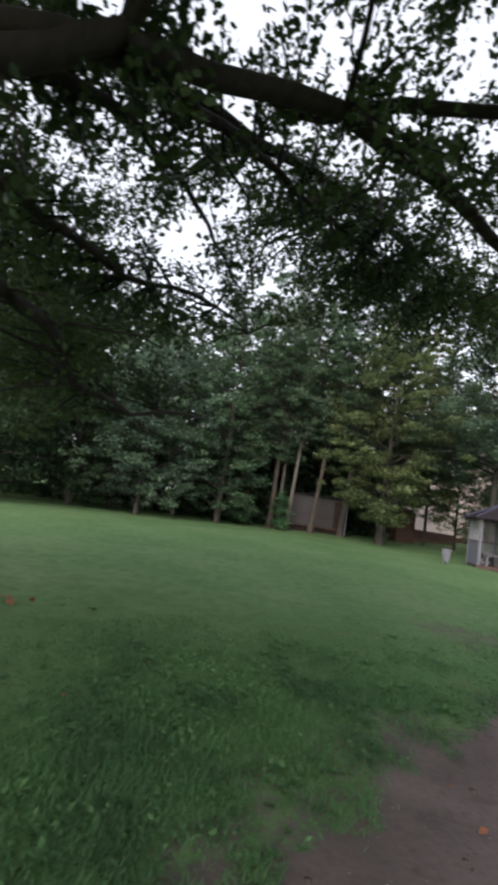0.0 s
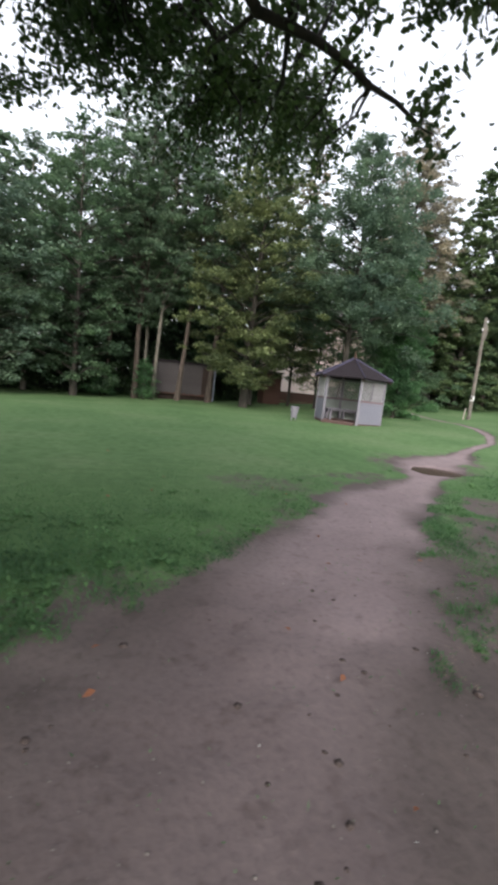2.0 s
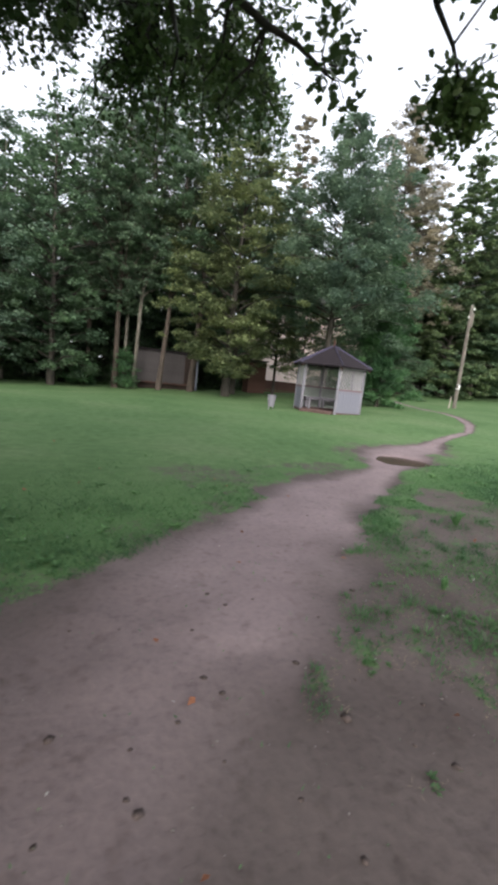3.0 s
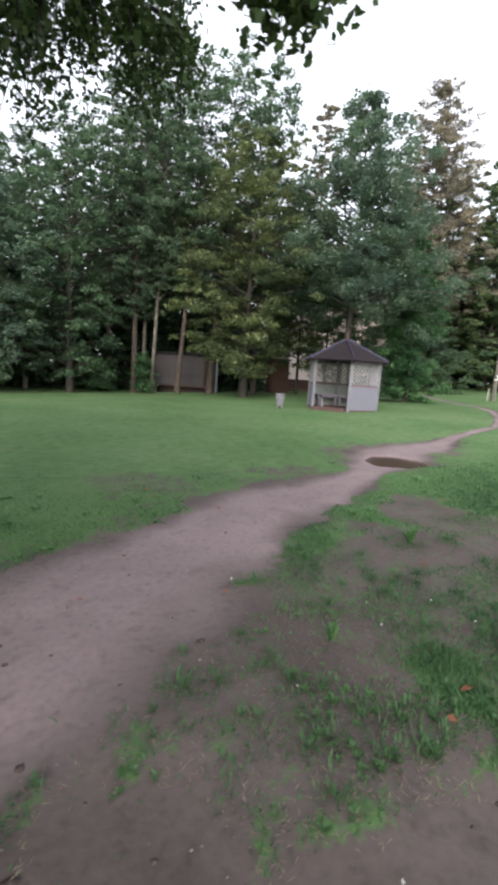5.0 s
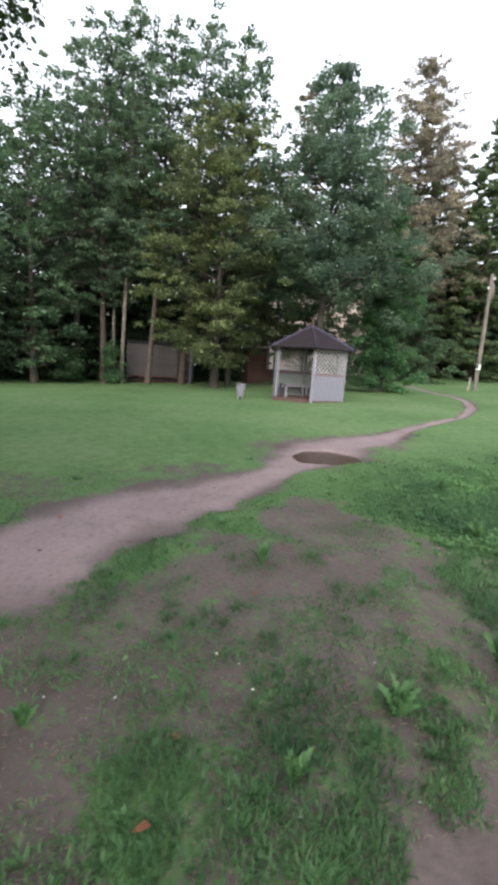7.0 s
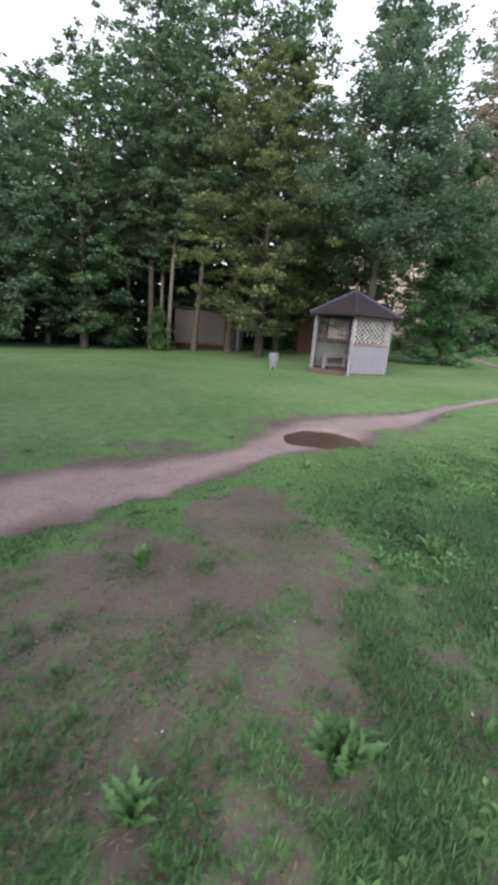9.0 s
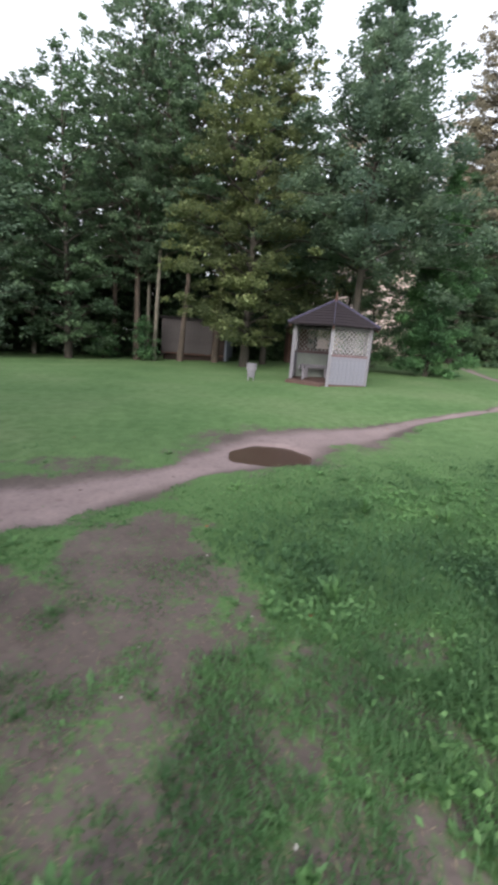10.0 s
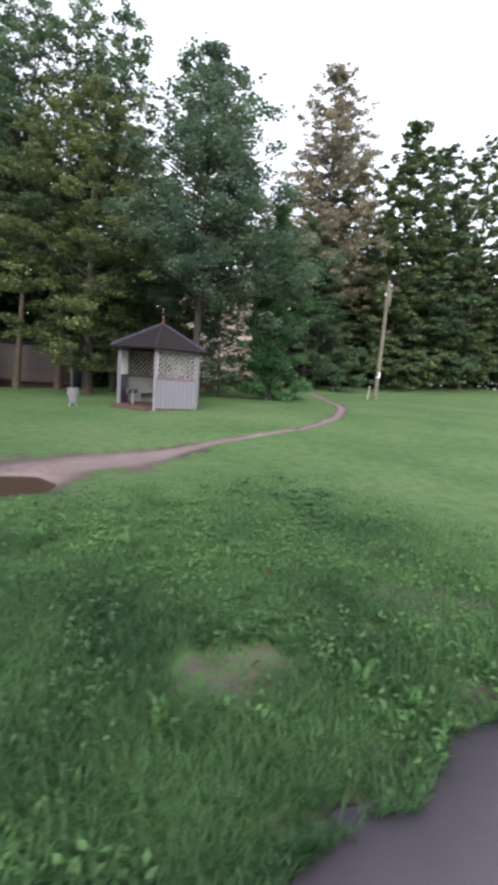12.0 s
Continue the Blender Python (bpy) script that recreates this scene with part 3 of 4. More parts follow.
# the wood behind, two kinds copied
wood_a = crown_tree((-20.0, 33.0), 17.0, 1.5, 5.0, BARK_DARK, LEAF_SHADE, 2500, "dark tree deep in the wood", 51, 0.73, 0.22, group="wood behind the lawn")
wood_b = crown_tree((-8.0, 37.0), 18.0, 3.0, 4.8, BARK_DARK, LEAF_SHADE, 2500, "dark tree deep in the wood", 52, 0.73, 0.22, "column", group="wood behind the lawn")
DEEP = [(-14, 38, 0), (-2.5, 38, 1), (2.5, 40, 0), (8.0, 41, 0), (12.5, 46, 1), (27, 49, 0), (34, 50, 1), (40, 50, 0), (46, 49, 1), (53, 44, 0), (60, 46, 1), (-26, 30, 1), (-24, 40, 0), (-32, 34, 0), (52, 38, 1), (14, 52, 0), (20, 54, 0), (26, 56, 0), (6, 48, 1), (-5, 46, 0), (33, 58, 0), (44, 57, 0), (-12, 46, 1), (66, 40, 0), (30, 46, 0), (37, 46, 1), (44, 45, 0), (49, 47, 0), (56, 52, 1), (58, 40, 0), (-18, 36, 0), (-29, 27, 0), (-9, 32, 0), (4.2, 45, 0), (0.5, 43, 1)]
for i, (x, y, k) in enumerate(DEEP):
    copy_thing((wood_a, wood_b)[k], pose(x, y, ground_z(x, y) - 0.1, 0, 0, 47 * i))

def build_far_woods():
    """A dark belt of foliage that closes the wood at the back."""
    r = np.random.default_rng(55)
    n = 60000
    x = np.concatenate([r.uniform(-60, 14.5, n // 2), r.uniform(26, 95, n - n // 2)])
    y = 52 + r.uniform(0, 6, n) + 3 * np.sin(x * 0.21)
    y = np.where(x < 14.5, y - 6 - 0.15 * np.maximum(-x - 10, 0), y)
    top = 7.0 + 5.0 * grain(x, x * 0, 5.0, 61) + 2.0 * grain(x, x * 0, 1.3, 62)
    z = base_z(x, y) + top * r.uniform(0, 1, n) ** 0.8
    c = np.stack([x, y, z], 1)
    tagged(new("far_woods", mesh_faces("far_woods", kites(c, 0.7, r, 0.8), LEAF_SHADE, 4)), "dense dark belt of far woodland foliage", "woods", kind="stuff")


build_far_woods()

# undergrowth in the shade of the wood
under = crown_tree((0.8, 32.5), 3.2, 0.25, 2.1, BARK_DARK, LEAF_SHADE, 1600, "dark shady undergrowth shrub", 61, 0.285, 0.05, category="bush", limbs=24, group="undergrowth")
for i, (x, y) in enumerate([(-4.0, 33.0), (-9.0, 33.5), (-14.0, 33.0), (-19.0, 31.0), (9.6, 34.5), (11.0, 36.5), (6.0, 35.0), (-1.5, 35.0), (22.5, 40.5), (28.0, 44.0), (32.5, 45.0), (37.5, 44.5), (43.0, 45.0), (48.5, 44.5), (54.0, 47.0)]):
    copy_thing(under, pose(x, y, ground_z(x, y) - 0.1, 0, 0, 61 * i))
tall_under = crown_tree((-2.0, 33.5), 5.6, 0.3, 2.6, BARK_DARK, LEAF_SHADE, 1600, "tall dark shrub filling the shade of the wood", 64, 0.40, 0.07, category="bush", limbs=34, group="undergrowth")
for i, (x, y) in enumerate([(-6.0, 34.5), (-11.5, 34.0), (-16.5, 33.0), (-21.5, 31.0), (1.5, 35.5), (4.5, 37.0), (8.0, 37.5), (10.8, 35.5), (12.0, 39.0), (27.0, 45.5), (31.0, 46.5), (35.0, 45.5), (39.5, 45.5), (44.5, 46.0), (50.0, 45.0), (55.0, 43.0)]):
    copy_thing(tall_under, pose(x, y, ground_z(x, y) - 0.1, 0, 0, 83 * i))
crown_tree((0.3, 30.2), 1.9, 0.15, 0.9, BARK_DARK, LEAF_BUSH, 1600, "small bright green shrub at the lawn edge", 62, 0.18, 0.04, category="bush", limbs=18)
crown_tree((2.95, 29.3), 2.6, 0.15, 0.6, BARK_DARK, LEAF_BUSH, 1400, "narrow green sapling between aspen stems", 63, 0.17, 0.04, category="bush", limbs=18)


# the old oak that the walk begins under
OAK = (-4.4, 1.2)


def build_oak():
    rng = np.random.default_rng(71)
    z0 = ground_z(*OAK)
    root = thing("oak_tree", (OAK[0], OAK[1], z0), "old oak with dark limbs spreading low over the lawn", "tree")
    o = Vector((OAK[0], OAK[1], z0))
    wood = Tubes()
    wood.add([(0, 0, -0.2), (0.02, 0, 0.5), (0.05, 0.05, 1.4), (0.2, 0.1, 2.3), (0.2, 0.15, 3.4), (0.0, 0.3, 5.0), (-0.3, 0.2, 7.0), (-0.2, 0.0, 9.5)],
             [0.62, 0.48, 0.42, 0.42, 0.34, 0.27, 0.18, 0.05], 12)
    limbs = [
        ([(-4.2, 1.3, 2.6), (-3.4, 1.5, 3.1), (-1.70, 1.78, 3.59), (-1.23, 2.01, 4.10), (-1.00, 2.40, 4.39), (-0.20, 3.07, 4.84), (0.76, 3.45, 5.19), (1.85, 3.83, 5.26)], 0.125),
        ([(-4.2, 1.3, 2.8), (-3.4, 1.5, 3.3), (-1.48, 1.91, 3.92), (-1.16, 2.25, 4.19), (-0.95, 2.88, 4.50), (-0.52, 3.51, 4.79), (0.21, 4.30, 4.92), (1.32, 5.06, 4.94)], 0.11),
        ([(-4.2, 1.3, 3.0), (-3.4, 1.6, 3.5), (-1.75, 2.27, 4.02), (-1.57, 2.70, 4.30), (-1.45, 3.13, 4.50), (-1.14, 3.75, 4.52), (-0.88, 4.48, 4.42), (-0.50, 5.20, 4.22)], 0.08),
        ([(-4.2, 1.3, 2.5), (-3.4, 1.8, 3.1), (-2.18, 2.70, 3.49), (-2.20, 3.57, 3.78), (-1.83, 4.54, 3.86), (-1.15, 5.18, 4.09), (-0.38, 6.33, 4.14)], 0.09),
        ([(-4.2, 1.3, 2.3), (-3.4, 1.9, 2.8), (-2.20, 3.01, 2.87), (-2.08, 3.82, 2.79), (-2.06, 4.35, 2.50), (-1.61, 5.06, 2.37), (-0.75, 6.20, 2.65)], 0.10),
        ([(-1.23, 2.01, 4.05), (0.2, 2.9, 4.75), (1.60, 3.49, 4.5), (2.33, 3.85, 4.2), (3.02, 3.81, 4.06), (3.74, 3.76, 3.75)], 0.09),
        ([(0.2, 2.9, 4.75), (1.6, 2.8, 4.9), (3.0, 3.1, 4.6), (4.1, 3.2, 4.1), (4.5, 3.28, 3.65)], 0.06),
        ([(-4.3, 1.4, 3.8), (-3.0, 2.6, 5.0), (-1.2, 4.2, 5.9), (0.8, 5.6, 6.1), (2.6, 6.4, 5.6), (4.0, 6.9, 5.7)], 0.12),
        ([(-4.3, 1.3, 4.4), (-2.6, 1.8, 5.9), (-0.2, 2.6, 6.8), (1.8, 3.4, 6.6), (3.4, 4.6, 5.6)], 0.12),
        ([(-4.5, 1.3, 3.6), (-4.6, 3.2, 4.4), (-4.2, 5.2, 4.7), (-3.6, 7.0, 4.0)], 0.12),
        ([(-4.4, 1.0, 3.6), (-3.2, -0.6, 5.0), (-1.4, -2.2, 6.2), (0.6, -3.2, 6.4)], 0.14),
        ([(-4.6, 1.0, 3.4), (-6.0, 0.0, 4.8), (-7.8, -1.2, 5.6), (-9.0, -2.0, 5.4)], 0.14),
    ]
    anchors = []
    for pts, r in limbs:
        line = [Vector(p) - o for p in pts]
        full = []
        for a, b in zip(line, line[1:]):
            seg = bend(a, b, rng, 3, 0.02, 0.05)
            full += seg[:-1]
        full.append(line[-1])
        k = len(full) - 1
        wood.add(full, [r * (1 - 0.85 * i / k) for i in range(k + 1)], 8)
        anchors += [(p, r * (1 - 0.85 * i / k)) for i, p in enumerate(full) if i > 2]
    tips = []
    while len(tips) < 520:
        x, y = rng.uniform(-6.0, 4.6), rng.uniform(1.9, 9.2)
        slope = 0.40 if x > 1.6 + 0.17 * y or x < -0.9 else 0.56 if x > 0.2 else 0.47
        skirt = max(3.5, 1.55 + (slope + 0.1 * min(max(x - 2.5, 0), 2)) * math.hypot(x - 2.0, y - 0.5))
        z = skirt + rng.uniform(0, 1) ** 1.3 * 3.2
        if x < -1.2:
            z -= rng.uniform(0, 0.9)
        if ((x + 4.4) / 10.1) ** 2 + ((y - 1.2) / 8.6) ** 2 > 1:
            continue
        tips.append(Vector((x, y, z)))
    # unseen twigs overhead and behind, added to darken the ground below
    while len(tips) < 740:
        tips.append(Vector((rng.uniform(-9, 4.0), rng.uniform(-6.5, 1.5), rng.uniform(4.4, 9.0))))
    for _ in range(60):
        x = rng.uniform(1.4, 4.5)
        tips.append(Vector((x, rng.uniform(5.6, 8.0), 4.55 + 0.5 * max(x - 2.4, 0) + rng.uniform(0, 1.5))))
    for _ in range(70):
        tips.append(Vector((rng.uniform(-5.4, -2.3), rng.uniform(4.4, 8.2), rng.uniform(2.0, 4.3))))
    for _ in range(38):
        x, y = rng.uniform(2.1, 3.8), rng.uniform(2.8, 4.8)
        tips.append(Vector((x, y, 1.7 + 0.8 * math.hypot(x - 2, y - 0.7) + rng.uniform(0, 1))))
    for _ in range(45):
        tips.append(Vector((rng.uniform(-2.6, -0.9), rng.uniform(1.9, 3.0), rng.uniform(3.5, 4.9))))
    for _ in range(105):
        tips.append(Vector((rng.uniform(-0.6, 2.8), rng.uniform(2.8, 5.4), rng.uniform(4.7, 6.8))))
    for _ in range(70):
        tips.append(Vector((rng.uniform(2.0, 3.9), rng.uniform(6.0, 7.8), rng.uniform(4.5, 6.2))))
    for _ in range(55):
        y = rng.uniform(5.2, 7.0)
        tips.append(Vector((rng.uniform(0.4, 1.9), y, 4.0 + 0.52 * (y - 5.2) + rng.uniform(0, 0.9))))
    for _ in range(80):
        tips.append(Vector((rng.uniform(-4.6, -1.6), rng.uniform(4.5, 8.0), rng.uniform(2.6, 4.6))))
    for _ in range(16):
        tips.append(Vector((rng.uniform(3.5, 4.4), rng.uniform(6.4, 7.0), rng.uniform(4.5, 5.3))))
    for _ in range(46):
        tips.append(Vector((rng.uniform(-3.8, -0.9), rng.uniform(3.2, 6.8), rng.uniform(2.5, 4.0))))
    tips += [Vector(p) for p in ((4.55, 3.3, 3.35), (4.5, 3.25, 3.6), (3.8, 3.55, 3.5), (3.6, 3.6, 3.65), (3.05, 4.5, 3.4), (3.0, 4.6, 3.65), (3.15, 4.4, 3.55))]
    for _ in range(12):
        tips.append(Vector((4.55, 3.31, 3.37)) + Vector(rng.normal(0, 1, 3)) * 0.09)
    cents = []
    for p in tips:
        p = p - o
        a, r = min(anchors, key=lambda q: (q[0] - p).length + (0.6 if q[0].z < p.z - 1.5 else 0))
        length = (p - a).length
        line = bend(a, p, rng, 4, 0.06, 0.08)
        r0 = min(r * 0.7, 0.012 + 0.012 * length)
        wood.add(line, [r0, r0 * 0.75, r0 * 0.5, r0 * 0.3, 0.004], 5)
        m = int(5 + 4 * min(length, 2.2))
        for j in range(m):
            q = 0.35 + 0.68 * j / (m - 1)
            i = min(int(min(q, 0.999) * 4), 3)
            c = line[i].lerp(line[i + 1], q * 4 - i)
            cents.append((c, 0.19))
    cs = np.array([tuple(c) for c, _ in cents])
    n = 94000
    pick = rng.integers(0, len(cs), n)
    off = rng.normal(size=(n, 3)) * 0.085
    c = cs[pick] + off
    # the closed upper and rear crown, mostly out of view, added to shade the ground
    n = 30000
    q = np.stack([rng.uniform(-10, 4.2, n), rng.uniform(-7.5, 2.2, n), rng.uniform(5.0, 11.0, n)], 1)
    q = q[(((q[:, 0] + 4.0) / 8.5) ** 2 + ((q[:, 1] + 0.5) / 8.0) ** 2 + ((q[:, 2] - 5.0) / 6.5) ** 2) < 1]
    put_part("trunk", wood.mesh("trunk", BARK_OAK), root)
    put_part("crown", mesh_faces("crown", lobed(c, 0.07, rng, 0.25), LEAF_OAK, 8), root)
    put_part("crown", mesh_faces("crown", kites(q - np.array(tuple(o)), 0.34, rng, 0.6, 0.8), LEAF_OAK, 4), root, "closed upper crown, mostly unseen, added for shade")


build_oak()


# ---- gazebo ----
def build_gazebo():
    cx, cy, R = 11.72, 18.53, 1.52
    g = thing("gazebo", (cx, cy, ground_z(cx, cy) + 0.02), "small hexagonal white wooden gazebo with lattice panels and dark hipped roof", "gazebo")
    ang = [radians(-103 + 60 * i) for i in range(6)]
    P = [Vector((R * math.cos(a), R * math.sin(a), 0)) for a in ang]

    # floor boards and step
    deck = bmesh.new()
    low = [deck.verts.new(p * 1.03 + Vector((0, 0, -0.12))) for p in P]
    up = [deck.verts.new(p * 1.03 + Vector((0, 0, 0.05))) for p in P]
    deck.faces.new(up)
    for i in range(6):
        deck.faces.new((low[i], low[(i + 1) % 6], up[(i + 1) % 6], up[i]))
    floor = part("floor", deck, BROWN_DECK, g, "brown timber floor")
    a, b = P[5], P[0]
    out = ((a + b) / 2).normalized()
    along = (b - a).normalized()
    step = part("step", bmesh.new(), BROWN_DECK, g, "reddish-brown timber step")
    for k in range(3):
        o = out * (0.08 + 0.14 * k)
        q0, q1 = a + o + along * 0.06, b + o - along * 0.06
        part("plank", beam(q0 + Vector((0, 0, 0.03 - 0.012 * k)), q1 + Vector((0, 0, 0.03 - 0.012 * k)), 0.09, 0.125, 0.006), BROWN_DECK, step)

    for p in P:
        part("post", boxed((-0.05, -0.05, -0.1), (0.05, 0.05, 2.06), Matrix.Translation(p) @ Matrix.Rotation(math.atan2(p.y, p.x), 4, "Z"), 0.006), WHITE_WORN, g)

    board_me, board_in = {}, {}
    for i in range(5):
        a, b = P[i], P[(i + 1) % 6]
        d = (b - a).normalized()
        W = (b - a).length - 0.1
        m = Matrix.Translation(a + d * 0.05) @ Matrix(((d.x, -d.y, 0, 0), (d.y, d.x, 0, 0), (0, 0, 1, 0), (0, 0, 0, 1)))
        tone = WHITE_WOOD
        panel = part("panel", boxed((0, -0.012, 0.02), (W, 0.006, 0.97), m), tone if i in (0, 4) else GREEN_GREY, g, "low boarded side panel")
        n = 9
        w = W / n
        if tone.name not in board_me:
            bm = boxed((0.004, -0.012, 0.02), (w - 0.004, 0.012, 0.985), None, 0.003)
            me = bpy.data.meshes.new("board")
            bm.to_mesh(me)
            bm.free()
            me.materials.append(tone)
            board_me[tone.name] = me
        for k in range(n):
            put_part("board", board_me[tone.name], panel, "", m @ Matrix.Translation((w * k, -0.024, 0)))
        for z0, z1, mt, nm in ((0.985, 1.06, RED_RAIL, "rail"), (1.9, 1.97, WHITE_WORN, "rail")):
            part(nm, boxed((0, -0.03, z0), (W, 0.03, z1), m, 0.004), mt, g, "reddish middle rail" if mt is RED_RAIL else "white top rail")
        lat = part("lattice", boxed((0, -0.014, 1.06), (0.03, 0.014, 1.9), m), LATTICE, g, "white diagonal lattice")
        part("slat", boxed((W - 0.03, -0.014, 1.06), (W, 0.014, 1.9), m), WHITE_WORN, lat)
        z0, H, pitch = 1.06, 0.84, 0.175
        for sgn, off in ((1, -0.006), (-1, 0.006)):
            c = -H + 0.06
            while c < W:
                u0, u1 = max(0.0, c), min(W, c + H)
                if u1 - u0 > 0.06:
                    v0, v1 = u0 - c, u1 - c
                    if sgn < 0:
                        v0, v1 = H - v0, H - v1
                    part("slat", beam(m @ Vector((u0, off, z0 + v0)), m @ Vector((u1, off, z0 + v1)), 0.034, 0.011), LATTICE, lat)
                c += pitch

    # benches along the closed rear sides
    for i in (2, 3, 4):
        a, b = P[i] * 0.80, P[(i + 1) % 6] * 0.80
        root = part("bench", beam(a + Vector((0, 0, 0.48)), b + Vector((0, 0, 0.48)), 0.035, 0.16, 0.006), WHITE_WORN, g, "white slatted bench seat")
        a2, b2 = P[i] * 0.68, P[(i + 1) % 6] * 0.68
        part("plank", beam(a2 + Vector((0, 0, 0.48)), b2 + Vector((0, 0, 0.48)), 0.035, 0.13, 0.006), WHITE_WORN, root)
        for k in (0.1, 0.9):
            q = a2.lerp(b2, k)
            part("leg", boxed((-0.04, -0.04, 0.05), (0.04, 0.04, 0.465), Matrix.Translation(q), 0.004), WHITE_WORN, root)

    # hipped roof in stepped shingle courses
    E = [Vector((1.82 * math.cos(q), 1.82 * math.sin(q), 2.0)) for q in ang]
    top = Vector((0, 0, 2.9))
    for i in range(6):
        a, b = E[i], E[(i + 1) % 6]
        bm = bmesh.new()
        nrm = (b - a).cross(top - a).normalized()
        C = 9
        for k in range(C):
            k0, k1 = k / C, min((k + 1.25) / C, 0.985)
            lift0, lift1 = nrm * 0.03, nrm * 0.008
            q = [a.lerp(top, k0) + lift0, b.lerp(top, k0) + lift0, b.lerp(top, k1) + lift1, a.lerp(top, k1) + lift1]
            r = [p - nrm * 0.02 for p in q]
            vs = [bm.verts.new(p) for p in q + r]
            for f in ((0, 1, 2, 3), (7, 6, 5, 4), (0, 4, 5, 1), (1, 5, 6, 2), (3, 7, 4, 0)):
                bm.faces.new([vs[j] for j in f])
        pane = part("roof", bm, SHINGLE, g, "dark shingled roof slope")
        part("fascia", beam(a * 0.985 + Vector((0, 0, 0.01)), b * 0.985 + Vector((0, 0, 0.01)), 0.08, 0.025, 0.003), SHINGLE, pane, "dark eave board")
        part("ridge_cap", beam(a + Vector((0, 0, 0.045)), a.lerp(top, 0.98) + Vector((0, 0, 0.035)), 0.025, 0.10, 0.008), RIDGE, pane, "bluish hip ridge strip")
        part("rafter", beam(a * 0.97 - Vector((0, 0, 0.03)), top - Vector((0, 0, 0.1)), 0.07, 0.05), BROWN_WOOD, pane)
    fin = Tubes()
    fin.add([(0, 0, 2.84), (0, 0, 2.97), (0, 0, 3.01), (0, 0, 3.07), (0, 0, 3.26)], [0.07, 0.055, 0.035, 0.045, 0.008], 8)
    put_part("finial", fin.mesh("finial", BROWN_WOOD), g, "short turned wooden finial")


build_gazebo()


# ---- waste bin ----
def build_bin():
    x, y = 8.82, 17.95
    z = ground_z(x, y)
    g = thing("waste_bin", pose(x, y, z, 0, 0, 12), "white tapered metal waste bin on a low stand", "bin")
    bm = bmesh.new()
    rings = []
    for r, h in ((0.12, 0.12), (0.13, 0.13), (0.185, 0.58), (0.195, 0.58), (0.195, 0.61), (0.175, 0.61), (0.17, 0.56), (0.115, 0.16)):
        rings.append([bm.verts.new((r * math.cos(2 * math.pi * s / 16), r * math.sin(2 * math.pi * s / 16), h)) for s in range(16)])
    for a, b in zip(rings, rings[1:]):
        for s in range(16):
            bm.faces.new((a[s], a[(s + 1) % 16], b[(s + 1) % 16], b[s]))
    bm.faces.new(rings[0][::-1])
    bm.faces.new(rings[-1])
    part("bucket", bm, WHITE_WORN, g, "tapered white bucket")
    for s in (-1, 1):
        part("leg", boxed((-0.02 + 0.10 * s, -0.02, -0.1), (0.02 + 0.10 * s, 0.02, 0.14), None, 0.004), STEEL, g)
        part("bracket", boxed((0.175 * s - 0.012, -0.03, 0.40), (0.175 * s + 0.012, 0.03, 0.5), None, 0.003), STEEL, g)


build_bin()


